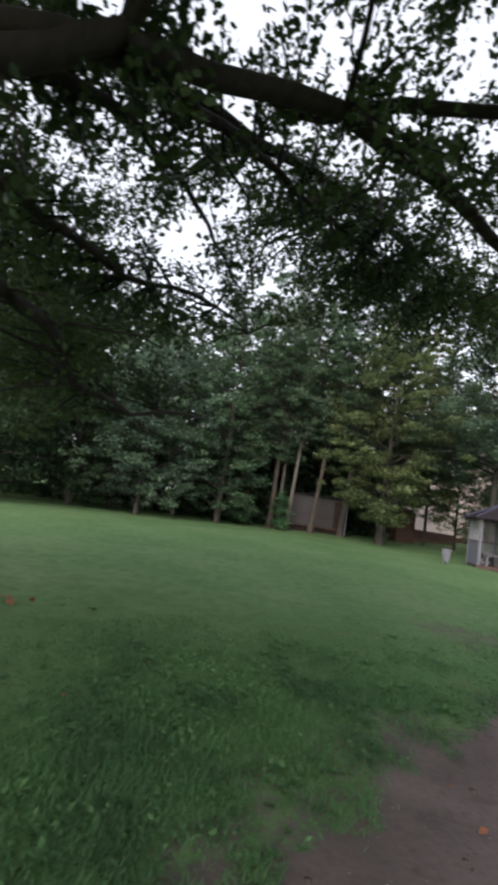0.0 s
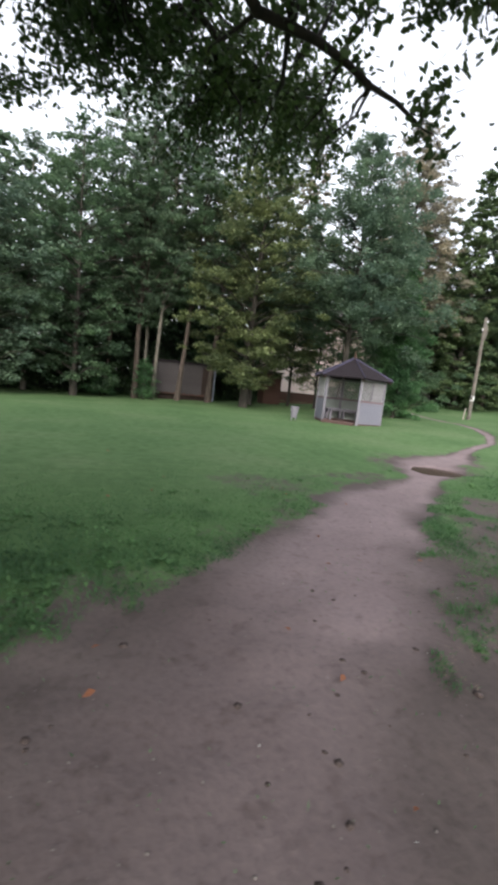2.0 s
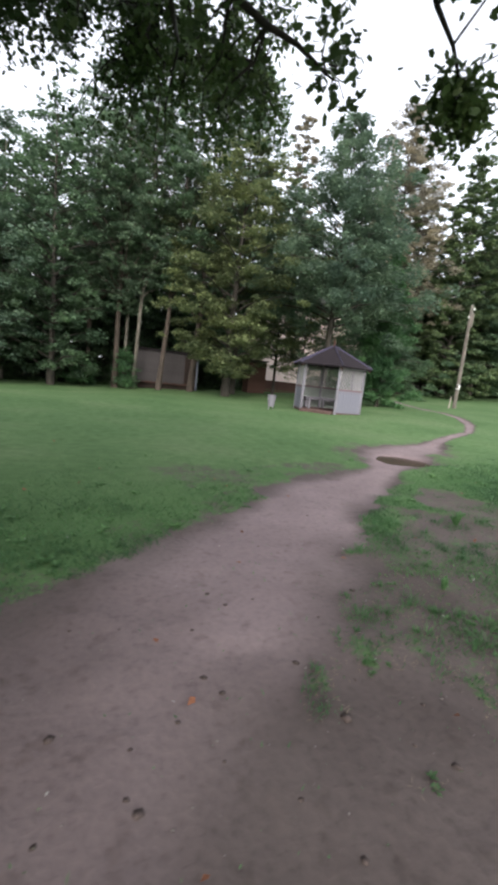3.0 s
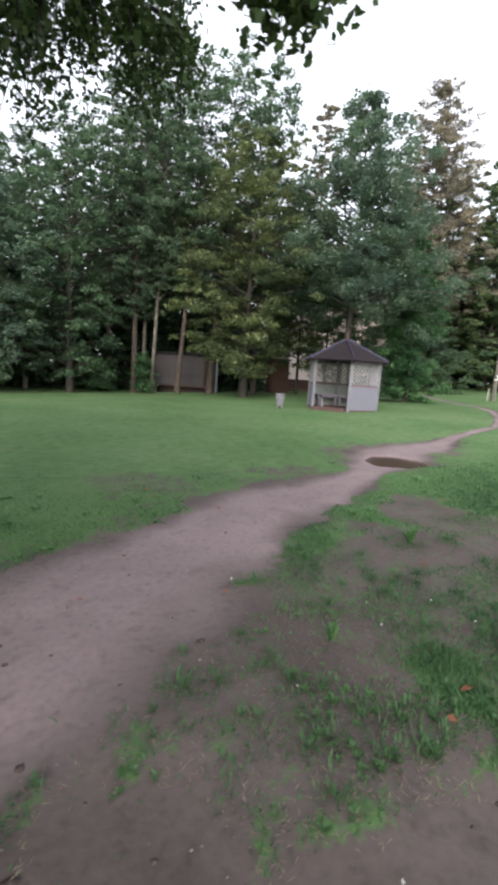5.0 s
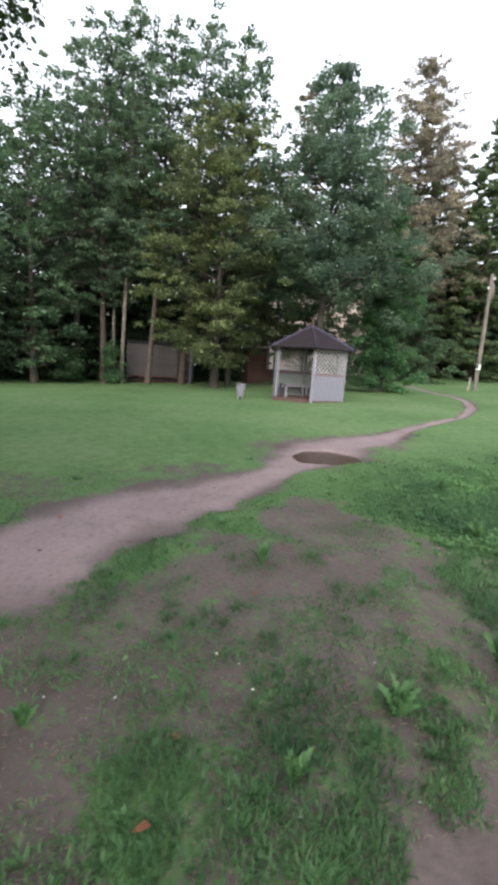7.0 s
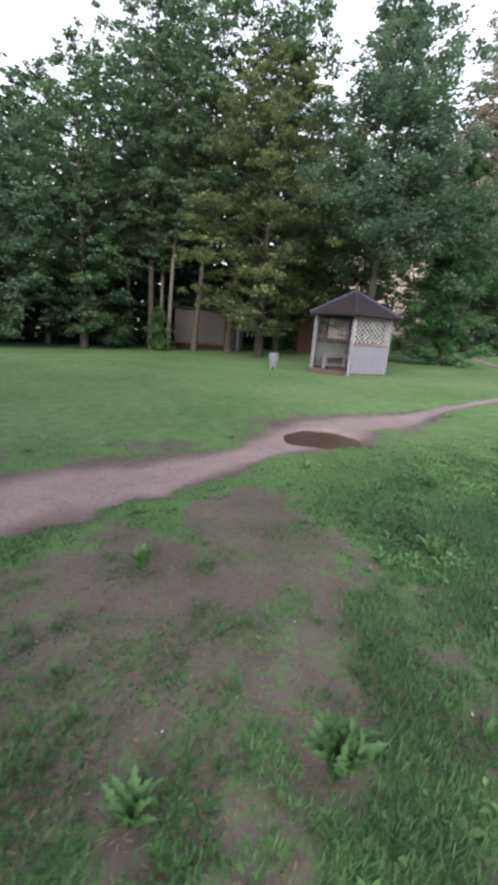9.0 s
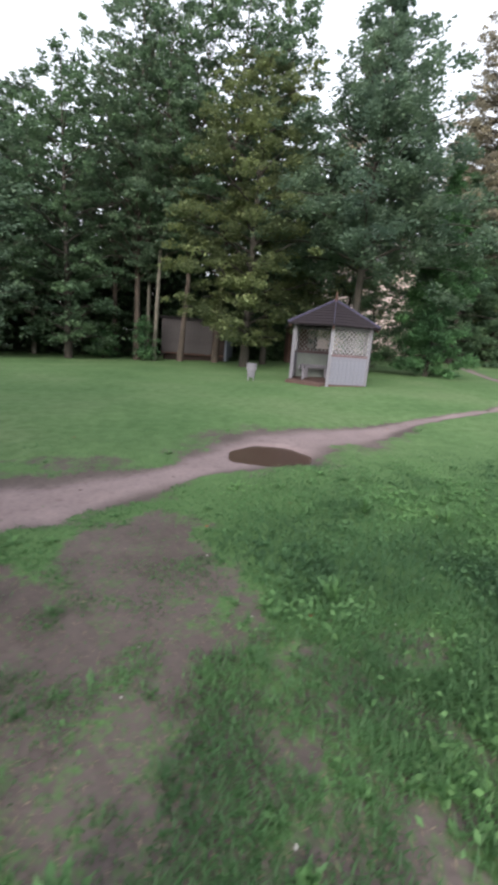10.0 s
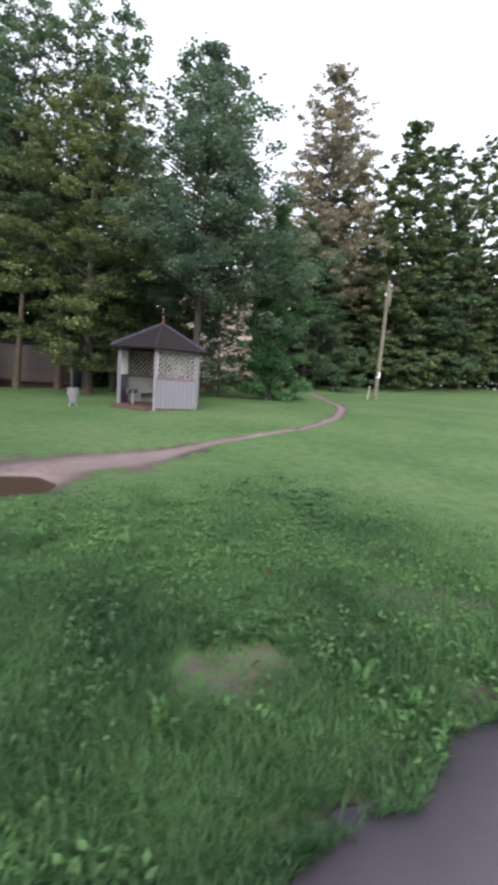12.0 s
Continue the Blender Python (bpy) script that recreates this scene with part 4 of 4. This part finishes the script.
# ---- sheds and house ----
def build_grey_shed():
    x0, x1, y0, y1 = 3.75, 7.9, 31.0, 34.8
    zb = ground_z(5.0, 31.0)
    g = thing("shed", (x0, y0, zb), "weathered grey timber shed with pale blue end wall and dark gap", "shed")
    L, D, F = x1 - x0, y1 - y0, 3.2
    part("skid", boxed((0.1, 0.3, -0.15), (L, 0.5, 0.45), None, 0.01), DARK_VOID, g)
    part("skid", boxed((0.1, D - 0.4, -0.15), (L, D - 0.2, 0.45), None, 0.01), DARK_VOID, g)
    part("sill_beam", boxed((0.0, 0.05, 0.36), (L, 0.25, 0.52), None, 0.01), BROWN_WOOD, g, "reddish-brown sill beam")
    wall = part("wall", boxed((0, 0.03, 0.5), (L - 0.06, 0.1, 2.55)), GREY_BOARD, g, "weathered grey boarded wall")
    n = 15
    w = F / n
    bm = boxed((0.006, -0.014, 0.46), (w - 0.006, 0.02, 2.55), None, 0.003)
    me = bpy.data.meshes.new("board")
    bm.to_mesh(me)
    bm.free()
    me.materials.append(GREY_BOARD)
    for k in range(n):
        put_part("board", me, wall, "", Matrix.Translation((w * k, 0.0, 0.03 * math.sin(k * 2.3))))
    door = part("door", boxed((F + 0.02, 0.0, 0.5), (L - 0.12, 0.028, 2.4), None, 0.004), DARK_VOID, g, "dark brown plank door")
    for k in range(4):
        a = F + 0.03 + 0.2 * k
        part("plank", boxed((a, -0.016, 0.5), (a + 0.19, 0.0, 2.38), None, 0.003), DARK_VOID, door)
    part("corner_post", boxed((L - 0.11, -0.03, 0.0), (L + 0.01, 0.09, 2.55), None, 0.008), BLUE_PAINT, g, "pale blue corner post")
    part("wall", boxed((0, 0.1, 0.5), (0.08, D, 2.5)), GREY_BOARD, g)
    end = part("wall", beam((L - 0.06, 0.1, 1.3), (L + 0.42, D, 1.3), 0.06, 2.4), BLUE_PAINT, g, "pale blue boarded end wall")
    for k in range(12):
        q = (k + 0.5) / 12
        a, b = L - 0.01 + 0.48 * q, 0.1 + (D - 0.1) * q
        part("batten", boxed((a, b - 0.02, 0.1), (a + 0.02, b + 0.02, 2.5), None, 0.003), BLUE_PAINT, end)
    part("wall", boxed((0, D - 0.08, 0.5), (L + 0.4, D, 2.4)), GREY_BOARD, g)
    roof = bmesh.new()
    box(roof, (-0.15, -0.2, 0), (L + 0.5, D + 0.2, 0.07), Matrix.Translation((0, 0, 2.57)) @ Matrix.Rotation(-0.03, 4, "X"))
    part("roof", roof, SHINGLE, g, "flat dark felt roof")
    part("ramp", beam((-0.35, 0.0, -0.05), (0.35, 0.05, 0.5), 0.5, 0.05), GREY_BOARD, g, "grey boards leaning at the corner")


def build_brown_shed():
    x, y = 12.75, 32.4
    g = thing("outhouse", (x, y, ground_z(x, y)), "small brown-stained timber outhouse under the trees", "shed")
    body = part("wall", boxed((-0.68, 0.03, -0.1), (0.68, 1.5, 2.3)), BROWN_WOOD, g, "brown boarded walls")
    bm = boxed((-0.062, -0.012, -0.1), (0.062, 0.03, 2.3), None, 0.004)
    me = bpy.data.meshes.new("board")
    bm.to_mesh(me)
    bm.free()
    me.materials.append(BROWN_WOOD)
    for k in range(10):
        put_part("board", me, body, "", Matrix.Translation((-0.61 + 0.1355 * k, 0, 0)))
    part("roof", box(bmesh.new(), (-0.8, -0.2, 0), (0.8, 1.7, 0.06), Matrix.Translation((0, 0, 2.42)) @ Matrix.Rotation(-0.1, 4, "X")), ROOF_METAL, g)
    f = thing("low_fence", (15.5, 35.0, ground_z(15.5, 35.0)), "low brown timber fence before the pink house", "fence")
    for k in range(9):
        part("post", boxed((-2.2 + 0.55 * k - 0.04, 0.03, -0.1), (-2.2 + 0.55 * k + 0.04, 0.11, 0.95), None, 0.005), BROWN_WOOD, f)
    for z in (0.05, 0.25, 0.45, 0.65, 0.85):
        part("slat", boxed((-2.25, -0.015, z - 0.09), (2.25, 0.02, z + 0.08), None, 0.004), BROWN_WOOD, f)


def build_house():
    x0, x1, y0, y1 = 15.6, 25.5, 40.0, 48.0
    zb = float(base_z(20, 41)) - 0.1
    h = thing("house", (x0, y0, zb), "pale pink rendered two-storey house half hidden by trees", "house")
    L, D, H = x1 - x0, y1 - y0, 7.9
    part("plinth", boxed((-0.05, -0.05, -0.3), (L + 0.05, D, 0.6)), BROWN_WOOD, h, "brown plinth")
    part("wall", boxed((0, 0, 0.6), (L, 0.35, H)), PINK_WALL, h)
    part("wall", boxed((0, D - 0.35, 0.6), (L, D, H)), PINK_WALL, h)
    for x in (0, L - 0.35):
        bm = bmesh.new()
        vs = []
        for dx in (0, 0.35):
            vs.append([bm.verts.new((x + dx, yy, zz)) for yy, zz in ((0.35, 0.6), (D - 0.35, 0.6), (D - 0.35, H), (D / 2, H + 2.4), (0.35, H))])
        bm.faces.new(vs[0][::-1])
        bm.faces.new(vs[1])
        for i in range(5):
            bm.faces.new((vs[0][i], vs[0][(i + 1) % 5], vs[1][(i + 1) % 5], vs[1][i]))
        part("wall", bm, PINK_WALL, h)
    for s in (-1, 1):
        part("roof", _slope(L, D, H, s), ROOF_METAL, h, "grey roof slope")


def _slope(L, D, H, s):
    bm = bmesh.new()
    e, r = D / 2 + s * (D / 2 + 0.45), D / 2
    q = [(-0.3, e, H - 0.2), (L + 0.3, e, H - 0.2), (L + 0.3, r, H + 2.55), (-0.3, r, H + 2.55)]
    up = [bm.verts.new((a, b, c + 0.1)) for a, b, c in q]
    dn = [bm.verts.new(p) for p in q]
    bm.faces.new(up)
    bm.faces.new(dn[::-1])
    for i in range(4):
        bm.faces.new((up[i], dn[i], dn[(i + 1) % 4], up[(i + 1) % 4]))
    return bm


build_grey_shed()
build_brown_shed()
build_house()


# ---- utility pole ----
def build_pole():
    x, y = 26.6, 27.0
    z = ground_z(x, y)
    g = thing("utility_pole", (x, y, z), "old greyish wooden utility pole without wires on the lawn", "pole")
    t = Tubes()
    t.add([(0, 0, -0.4), (0.0, 0, 1.5), (0.02, 0, 4.0), (0.0, 0, 6.4), (0.02, 0, 7.5)], [0.145, 0.135, 0.12, 0.105, 0.09], 12)
    put_part("shaft", t.mesh("shaft", POLE_WOOD), g, "weathered round timber shaft")
    s = Tubes()
    s.add([(0.13, -0.08, 5.9), (0.15, -0.08, 6.3), (0.14, -0.08, 6.75), (0.12, -0.06, 7.0)], [0.06, 0.10, 0.09, 0.03], 8)
    put_part("stub", s.mesh("stub", POLE_WOOD), g, "short spliced timber near the top")
    for px, pz in ((0.2, 7.15), (-0.17, 6.55)):
        arm = part("hook", beam((0, -0.02, pz - 0.06), (px, -0.04, pz), 0.025, 0.025), STEEL, g)
        k = Tubes()
        k.add([(px, -0.04, pz), (px, -0.04, pz + 0.05), (px, -0.04, pz + 0.08), (px, -0.04, pz + 0.14)], [0.035, 0.055, 0.035, 0.045], 8)
        put_part("insulator", k.mesh("insulator", CERAMIC), arm, "white ceramic insulator")
    for pz in (1.45, 1.75):
        bm = bmesh.new()
        bmesh.ops.create_cone(bm, cap_ends=True, segments=14, radius1=0.15, radius2=0.148, depth=0.07, matrix=Matrix.Translation((0.01, 0, pz)))
        part("band", bm, CERAMIC if pz < 1.6 else STEEL, g, "pale strap round the shaft")
    part("plate", boxed((-0.05, -0.165, 1.5), (0.07, -0.14, 1.72), None, 0.004), CERAMIC, g, "small white number plate")
    w = thing("stake", pose(25.75, 26.6, ground_z(25.75, 26.6), 0, 5, 0), "thin pale wooden stake in the grass", "stake")
    part("shaft", boxed((-0.035, -0.035, -0.1), (0.035, 0.035, 0.85), None, 0.006), PALE_TIMBER, w)


build_pole()


# ---- weeds ----
def leaf_mesh(name, length, width, arch, mat, wavy=0.0):
    """One broad leaf, arched, with a folded midrib and a toothed outline."""
    n = 11
    v, f = [], []
    for i in range(n + 1):
        k = i / n
        w = width * math.sin(math.pi * min(1, 0.08 + 0.92 * k) ** 0.8) * (1 + wavy * (0.5 if i % 2 else -0.5))
        if i == n:
            w = 0.002
        x, z = length * (k - 0.12 * k * k), arch * length * math.sin(math.pi * 0.62 * k)
        v += [(x, -w / 2, z + 0.18 * w), (x, 0, z), (x, w / 2, z + 0.18 * w)]
    for i in range(n):
        a = 3 * i
        f += [(a, a + 1, a + 4, a + 3), (a + 1, a + 2, a + 5, a + 4)]
    return mesh_data(name, v, f, mat, True)


LEAVES = [leaf_mesh("leaf", 1.0, 0.21, 0.35, WEED, 0.7), leaf_mesh("leaf", 1.0, 0.16, 0.5, WEED, 0.8), leaf_mesh("leaf", 1.0, 0.25, 0.25, WEED, 0.6)]


def weed(x, y, size, count, seed, label, steep=0.5):
    rng = np.random.default_rng(seed)
    g = thing("weed", (x, y, ground_z(x, y) - 0.005), label, "weed", "weeds by the walk")
    for i in range(count):
        a = i * 137.5 + rng.uniform(-20, 20)
        s = size * rng.uniform(0.55, 1.1)
        tilt = -min(82, rng.uniform(14 + 10 * steep, 78) * (0.6 + 0.4 * steep))
        m = Matrix.Rotation(radians(a), 4, "Z") @ Matrix.Rotation(radians(tilt), 4, "Y") @ Matrix.Rotation(rng.uniform(-0.4, 0.4), 4, "X") @ Matrix.Diagonal((s, s, s, 1))
        put_part("leaf", LEAVES[i % 3], g, "", m)


weed(7.5, 3.16, 0.27, 80, 1, "large leafy green burdock clump in the grass", 1.0)
weed(6.74, 2.99, 0.2, 22, 2, "broad-leaved weed rosette beside the walk", 0.6)
weed(6.16, 2.76, 0.16, 19, 3, "broad-leaved weed rosette beside the walk", 0.8)
weed(5.08, 3.2, 0.14, 17, 4, "broad-leaved weed rosette on bare earth", 0.7)
weed(6.48, 4.6, 0.2, 22, 5, "broad-leaved weed rosette on bare earth", 0.6)
weed(11.14, 4.12, 0.19, 20, 6, "tall upright pale-leaved weed in the grass", 1.2)
weed(10.12, 4.13, 0.2, 25, 7, "bushy bright green weed in the grass", 1.0)
weed(10.84, 5.1, 0.2, 22, 8, "broad-leaved weed in the grass", 0.9)
weed(8.66, 4.8, 0.22, 20, 9, "broad-leaved weed in the grass", 0.8)
weed(11.3, 3.95, 0.17, 22, 10, "dense weed at the asphalt edge", 0.9)
weed(9.33, 6.3, 0.22, 19, 12, "broad-leaved weed in the grass", 0.8)
weed(10.1, 6.1, 0.22, 19, 13, "broad-leaved weed in the grass", 0.8)
weed(8.2, 3.3, 0.15, 19, 14, "broad-leaved weed beside the walk", 0.9)
weed(9.3, 3.6, 0.16, 19, 15, "broad-leaved weed beside the walk", 0.9)


def lush(x, y):
    """How weedy the turf is."""
    m = smooth(7.6, 9.0, x) * (1 - smooth(7.0, 9.0, y)) * (1 - smooth(12.5, 14.5, x))
    m = np.maximum(m, 0.8 * (1 - smooth(0.5, 2.2, np.hypot(x - 0.2, (y - 3.6) * 0.8))))
    return m


def edge_line(x):
    return 1.0 + 0.24 * x


def scatter(n, rng, mean, xlo=-3.5, xhi=14.5):
    x = rng.uniform(xlo, xhi, n)
    y = edge_line(x) - 0.25 + rng.exponential(mean, n)
    y = np.where(x > 9.2, np.maximum(y, edge_line(x) - 0.12 + 0.22 * grain(x, y, 0.2, 31)), y)
    ok = y < 13.5
    return x[ok], y[ok]


def build_grass():
    rng = np.random.default_rng(81)
    x, y = scatter(520000, rng, 2.2)
    m = dirt_at(x, y)
    bare = smooth(0.3, 0.8, m + (grain(x, y, 0.25, 33) - 0.5) * 0.7)
    keep = rng.uniform(0, 1, len(x)) < np.where(m > 0.85, 0.004, np.maximum(1 - bare, 0.04)) * (0.35 + 0.65 * grain(x, y, 0.4, 34))
    keep |= (m > 0.3) & (m < 0.88) & (x > 5.3) & (rng.uniform(0, 1, len(x)) < 0.75 * smooth(0.6, 0.8, grain(x, y, 0.33, 37)))
    keep &= puddle_r(x, y) > 1.1
    keep &= rng.uniform(0, 1, len(x)) < (1 - smooth(3.5, 8.5, y - edge_line(x))) * (1 - smooth(11.8, 14.5, x)) * (1 - smooth(0.0, 3.0, -x - 0.5))
    x, y, m = x[keep], y[keep], m[keep]
    n = len(x)
    z = np.where((x > 9.6) & (y < edge_line(x) + 0.03), base_z(x, y) + 0.012, height(x, y))
    tall = (0.026 + 0.042 * grain(x, y, 0.6, 35) ** 1.5 + 0.03 * lush(x, y)) * rng.uniform(0.5, 1.3, n) * (1 - 0.45 * m)
    tall *= 1 - 0.6 * smooth(1.2, 5.5, y - edge_line(x))
    a = rng.uniform(0, 2 * math.pi, n)
    lean = rng.uniform(0.3, 1.3, n) * tall
    w = rng.uniform(0.0020, 0.0046, n) * (1 + 0.08 * np.maximum(y - edge_line(x), 0))
    b = np.stack([x, y, z - 0.004], 1)
    side = np.stack([-np.sin(a), np.cos(a), np.zeros(n)], 1)
    fwd = np.stack([np.cos(a), np.sin(a), np.zeros(n)], 1)
    up = np.array((0, 0, 1.0))
    mid = b + fwd * (lean * 0.3)[:, None] + up * (tall * 0.55)[:, None]
    tip = b + fwd * lean[:, None] + up * (tall)[:, None]
    q = np.stack([b, mid + side * w[:, None], tip, mid - side * w[:, None]], 1)
    tagged(new("grass", mesh_faces("grass", q, BLADE, 4)), "short green lawn grass, thin where it is trodden", "grass", kind="stuff")

    # low broad leaves in the turf
    x, y = scatter(150000, rng, 3.0)
    d = lush(x, y)
    m = dirt_at(x, y)
    keep = rng.uniform(0, 1, len(x)) < (0.06 + 0.55 * d) * (1 - smooth(0.2, 0.7, m)) * smooth(0.52, 0.82, grain(x, y, 0.35, 41) * 0.7 + grain(x, y, 0.12, 42) * 0.4 + 0.15 * d)
    keep &= puddle_r(x, y) > 1.15
    keep &= rng.uniform(0, 1, len(x)) < (1 - smooth(2.5, 8.0, y - edge_line(x))) * (1 - smooth(11.0, 14.5, x))
    x, y, d = x[keep], y[keep], d[keep]
    z = height(x, y) + rng.uniform(0.012, 0.05, len(x)) * (0.6 + 0.9 * d)
    c = np.stack([x, y, z], 1)
    tagged(new("turf_weeds", mesh_faces("turf_weeds", kites(c, 0.042, rng, 1.0, 0.5), WEED, 4)), "low clover and dandelion leaves in the turf", "weeds", kind="stuff")

    # rosettes
    quads = []
    x, y = scatter(22000, rng, 3.0)
    d = lush(x, y)
    m = dirt_at(x, y)
    clump = smooth(0.45, 0.75, grain(x, y, 0.45, 45))
    keep = (rng.uniform(0, 1, len(x)) < (0.05 + 0.75 * d * clump) * (1 - smooth(2.5, 5.5, y - edge_line(x))) * (1 - smooth(11.5, 13.5, x))) & (m < 0.45)
    keep |= (m > 0.3) & (m < 0.86) & (x > 3.6) & (rng.uniform(0, 1, len(x)) < 0.3 * smooth(0.6, 0.8, grain(x, y, 0.33, 37)))
    keep &= puddle_r(x, y) > 1.2
    for px, py, pm in zip(x[keep], y[keep], m[keep]):
        k = int(rng.integers(8, 15))
        s = rng.uniform(0.04, 0.1) * (1 - 0.55 * smooth(0.2, 0.5, pm))
        zz = ground_z(px, py)
        for j in range(k):
            a = j * 2.4 + rng.uniform(-0.4, 0.4)
            el = rng.uniform(0.15, 0.9)
            L = s * rng.uniform(0.7, 1.2)
            u = np.array((math.cos(a) * math.cos(el), math.sin(a) * math.cos(el), math.sin(el)))
            v = np.array((-math.sin(a), math.cos(a), 0))
            o = np.array((px, py, zz))
            quads.append([o, o + u * L * 0.6 + v * L * 0.15, o + u * L + np.array((0, 0, -0.2 * L)), o + u * L * 0.6 - v * L * 0.15])
    tagged(new("weed_rosettes", mesh_faces("weed_rosettes", np.array(quads), WEED, 4)), "scattered dandelion and plantain rosettes in the lawn", "weeds", kind="stuff")


build_grass()


def build_tufts():
    """Separate tufts of longer grass on the trodden ground beside the walk."""
    r = np.random.default_rng(87)
    x = r.uniform(4.0, 8.0, 900)
    y = edge_line(x) + 0.08 + r.exponential(0.75, 900)
    ok = (r.uniform(0, 1, 900) < 0.2 + 0.8 * smooth(0.4, 0.65, grain(x, y, 0.5, 47))) & (dirt_at(x, y) < 0.85) & (y < edge_line(x) + 2.8)
    x, y = x[ok][:150], y[ok][:150]
    n = r.integers(22, 60, len(x))
    who = np.repeat(np.arange(len(x)), n)
    big = r.uniform(0.6, 1.35, len(x))[who]
    a = r.uniform(0, 2 * math.pi, len(who))
    d = np.abs(r.normal(0, 0.045, len(who))) * big
    bx, by = x[who] + np.cos(a) * d, y[who] + np.sin(a) * d
    b = np.stack([bx, by, height(bx, by) - 0.004], 1)
    tall, w = r.uniform(0.02, 0.06, len(who)) * big, r.uniform(0.0022, 0.0048, len(who))
    turn = a + r.normal(0, 0.6, len(who))
    fwd = np.stack([np.cos(turn), np.sin(turn), np.zeros(len(who))], 1) * (tall * r.uniform(0.2, 0.9, len(who)))[:, None]
    side = np.stack([-np.sin(turn), np.cos(turn), np.zeros(len(who))], 1) * w[:, None]
    up = np.array((0, 0, 1.0)) * tall[:, None]
    q = np.stack([b, b + fwd * 0.3 + up * 0.6 + side, b + fwd + up, b + fwd * 0.3 + up * 0.6 - side], 1)
    tagged(new("grass_tufts", mesh_faces("grass_tufts", q, BLADE, 4)), "tufts of longer green grass on the trodden earth", "grass", kind="stuff")


build_tufts()


def build_straw():
    """Dry stalks lying on the worn turf."""
    r = np.random.default_rng(83)
    x, y = scatter(60000, r, 2.0, 2.0, 12.5)
    m = dirt_at(x, y)
    keep = (m > 0.2) & (m < 0.85) & (r.uniform(0, 1, len(x)) < 0.35)
    x, y = x[keep], y[keep]
    n = len(x)
    a, L, w = r.uniform(0, 2 * math.pi, n), r.uniform(0.012, 0.045, n), r.uniform(0.001, 0.0028, n)
    c = np.stack([x, y, height(x, y) + 0.004], 1)
    u = np.stack([np.cos(a), np.sin(a), r.uniform(-0.1, 0.5, n)], 1) * L[:, None]
    v = np.stack([-np.sin(a), np.cos(a), np.zeros(n)], 1) * w[:, None]
    q = np.stack([c, c + u * 0.5 + v, c + u, c + u * 0.5 - v], 1)
    tagged(new("dry_straw", mesh_faces("dry_straw", q, STRAW, 4)), "dry straw-coloured stalks on the worn ground", "straw", kind="stuff")


build_straw()


# ---- litter on the ground ----
def lumps(name, xs, ys, size, mat, rng, flat, label, category, sink=0.3):
    v, f = [], []
    base = [(1, 0, 0), (0.3, 0.95, 0), (-0.8, 0.6, 0), (-0.8, -0.6, 0), (0.3, -0.95, 0), (0, 0, 1), (0, 0, -1)]
    for x, y in zip(xs, ys):
        s = size * rng.uniform(0.5, 1.5)
        a = rng.uniform(0, 6.28)
        z = ground_z(x, y) + s * flat * (1 - sink)
        o = len(v)
        for p, q, r in base:
            p, q = p * rng.uniform(0.7, 1.2), q * rng.uniform(0.7, 1.2)
            v.append((x + s * (p * math.cos(a) - q * math.sin(a)), y + s * (p * math.sin(a) + q * math.cos(a)), z + s * flat * r))
        for i in range(5):
            f += [(o + i, o + (i + 1) % 5, o + 5), (o + (i + 1) % 5, o + i, o + 6)]
    tagged(new(name, mesh_data(name, v, f, mat, True)), label, category, kind="stuff")


rng = np.random.default_rng(91)
x, y = scatter(5000, rng, 2.0, -1.5, 9.0)
on = dirt_at(x, y) > 0.6
lumps("pebbles", x[on][:160], y[on][:160], 0.006, STONE, rng, 0.6, "small pale pebbles trodden into the path", "pebbles")
x, y = scatter(2500, rng, 1.8, -1.5, 8.0)
on = dirt_at(x, y) > 0.7
lumps("earth_clods", x[on][:60], y[on][:60], 0.017, CLOD, rng, 0.15, "dark flattened clods of damp earth on the path", "earth", 0.45)
lumps("mud_lumps", [2.97, 2.25, 3.6, 1.7, 4.3, 2.6], [2.55, 2.3, 2.15, 2.9, 3.3, 1.9], 0.032, CLOD, rng, 0.12, "larger dark flattened lumps of earth on the path", "earth", 0.3)


def litter(name, n, mat, size, seed, label, mean=2.2):
    r = np.random.default_rng(seed)
    x, y = scatter(n, r, mean, -2, 13)
    z = height(x, y) + r.uniform(0.012, 0.04, len(x))
    c = np.stack([x, y, z], 1)
    tagged(new(name, mesh_faces(name, kites(c, size, r, 1.6, 0.65), mat, 4)), label, "leaf litter", kind="stuff")


rng = np.random.default_rng(95)
px, py = -3.0 + rng.normal(0, 0.25, 14), 5.4 + rng.normal(0, 0.12, 14)
pile = np.stack([px, py, height(px, py) + rng.uniform(0.02, 0.06, 14)], 1)
tagged(new("leaf_pile", mesh_faces("leaf_pile", kites(pile, 0.12, rng, 1.2, 0.7), DEAD_LEAF, 4)), "small drift of orange fallen leaves on the lawn", "leaf litter", kind="stuff")
litter("dry_leaves", 55, DEAD_LEAF, 0.06, 5, "scattered dry orange fallen leaves")
litter("pale_litter", 110, PETAL, 0.018, 6, "tiny pale seeds and petals in the grass")
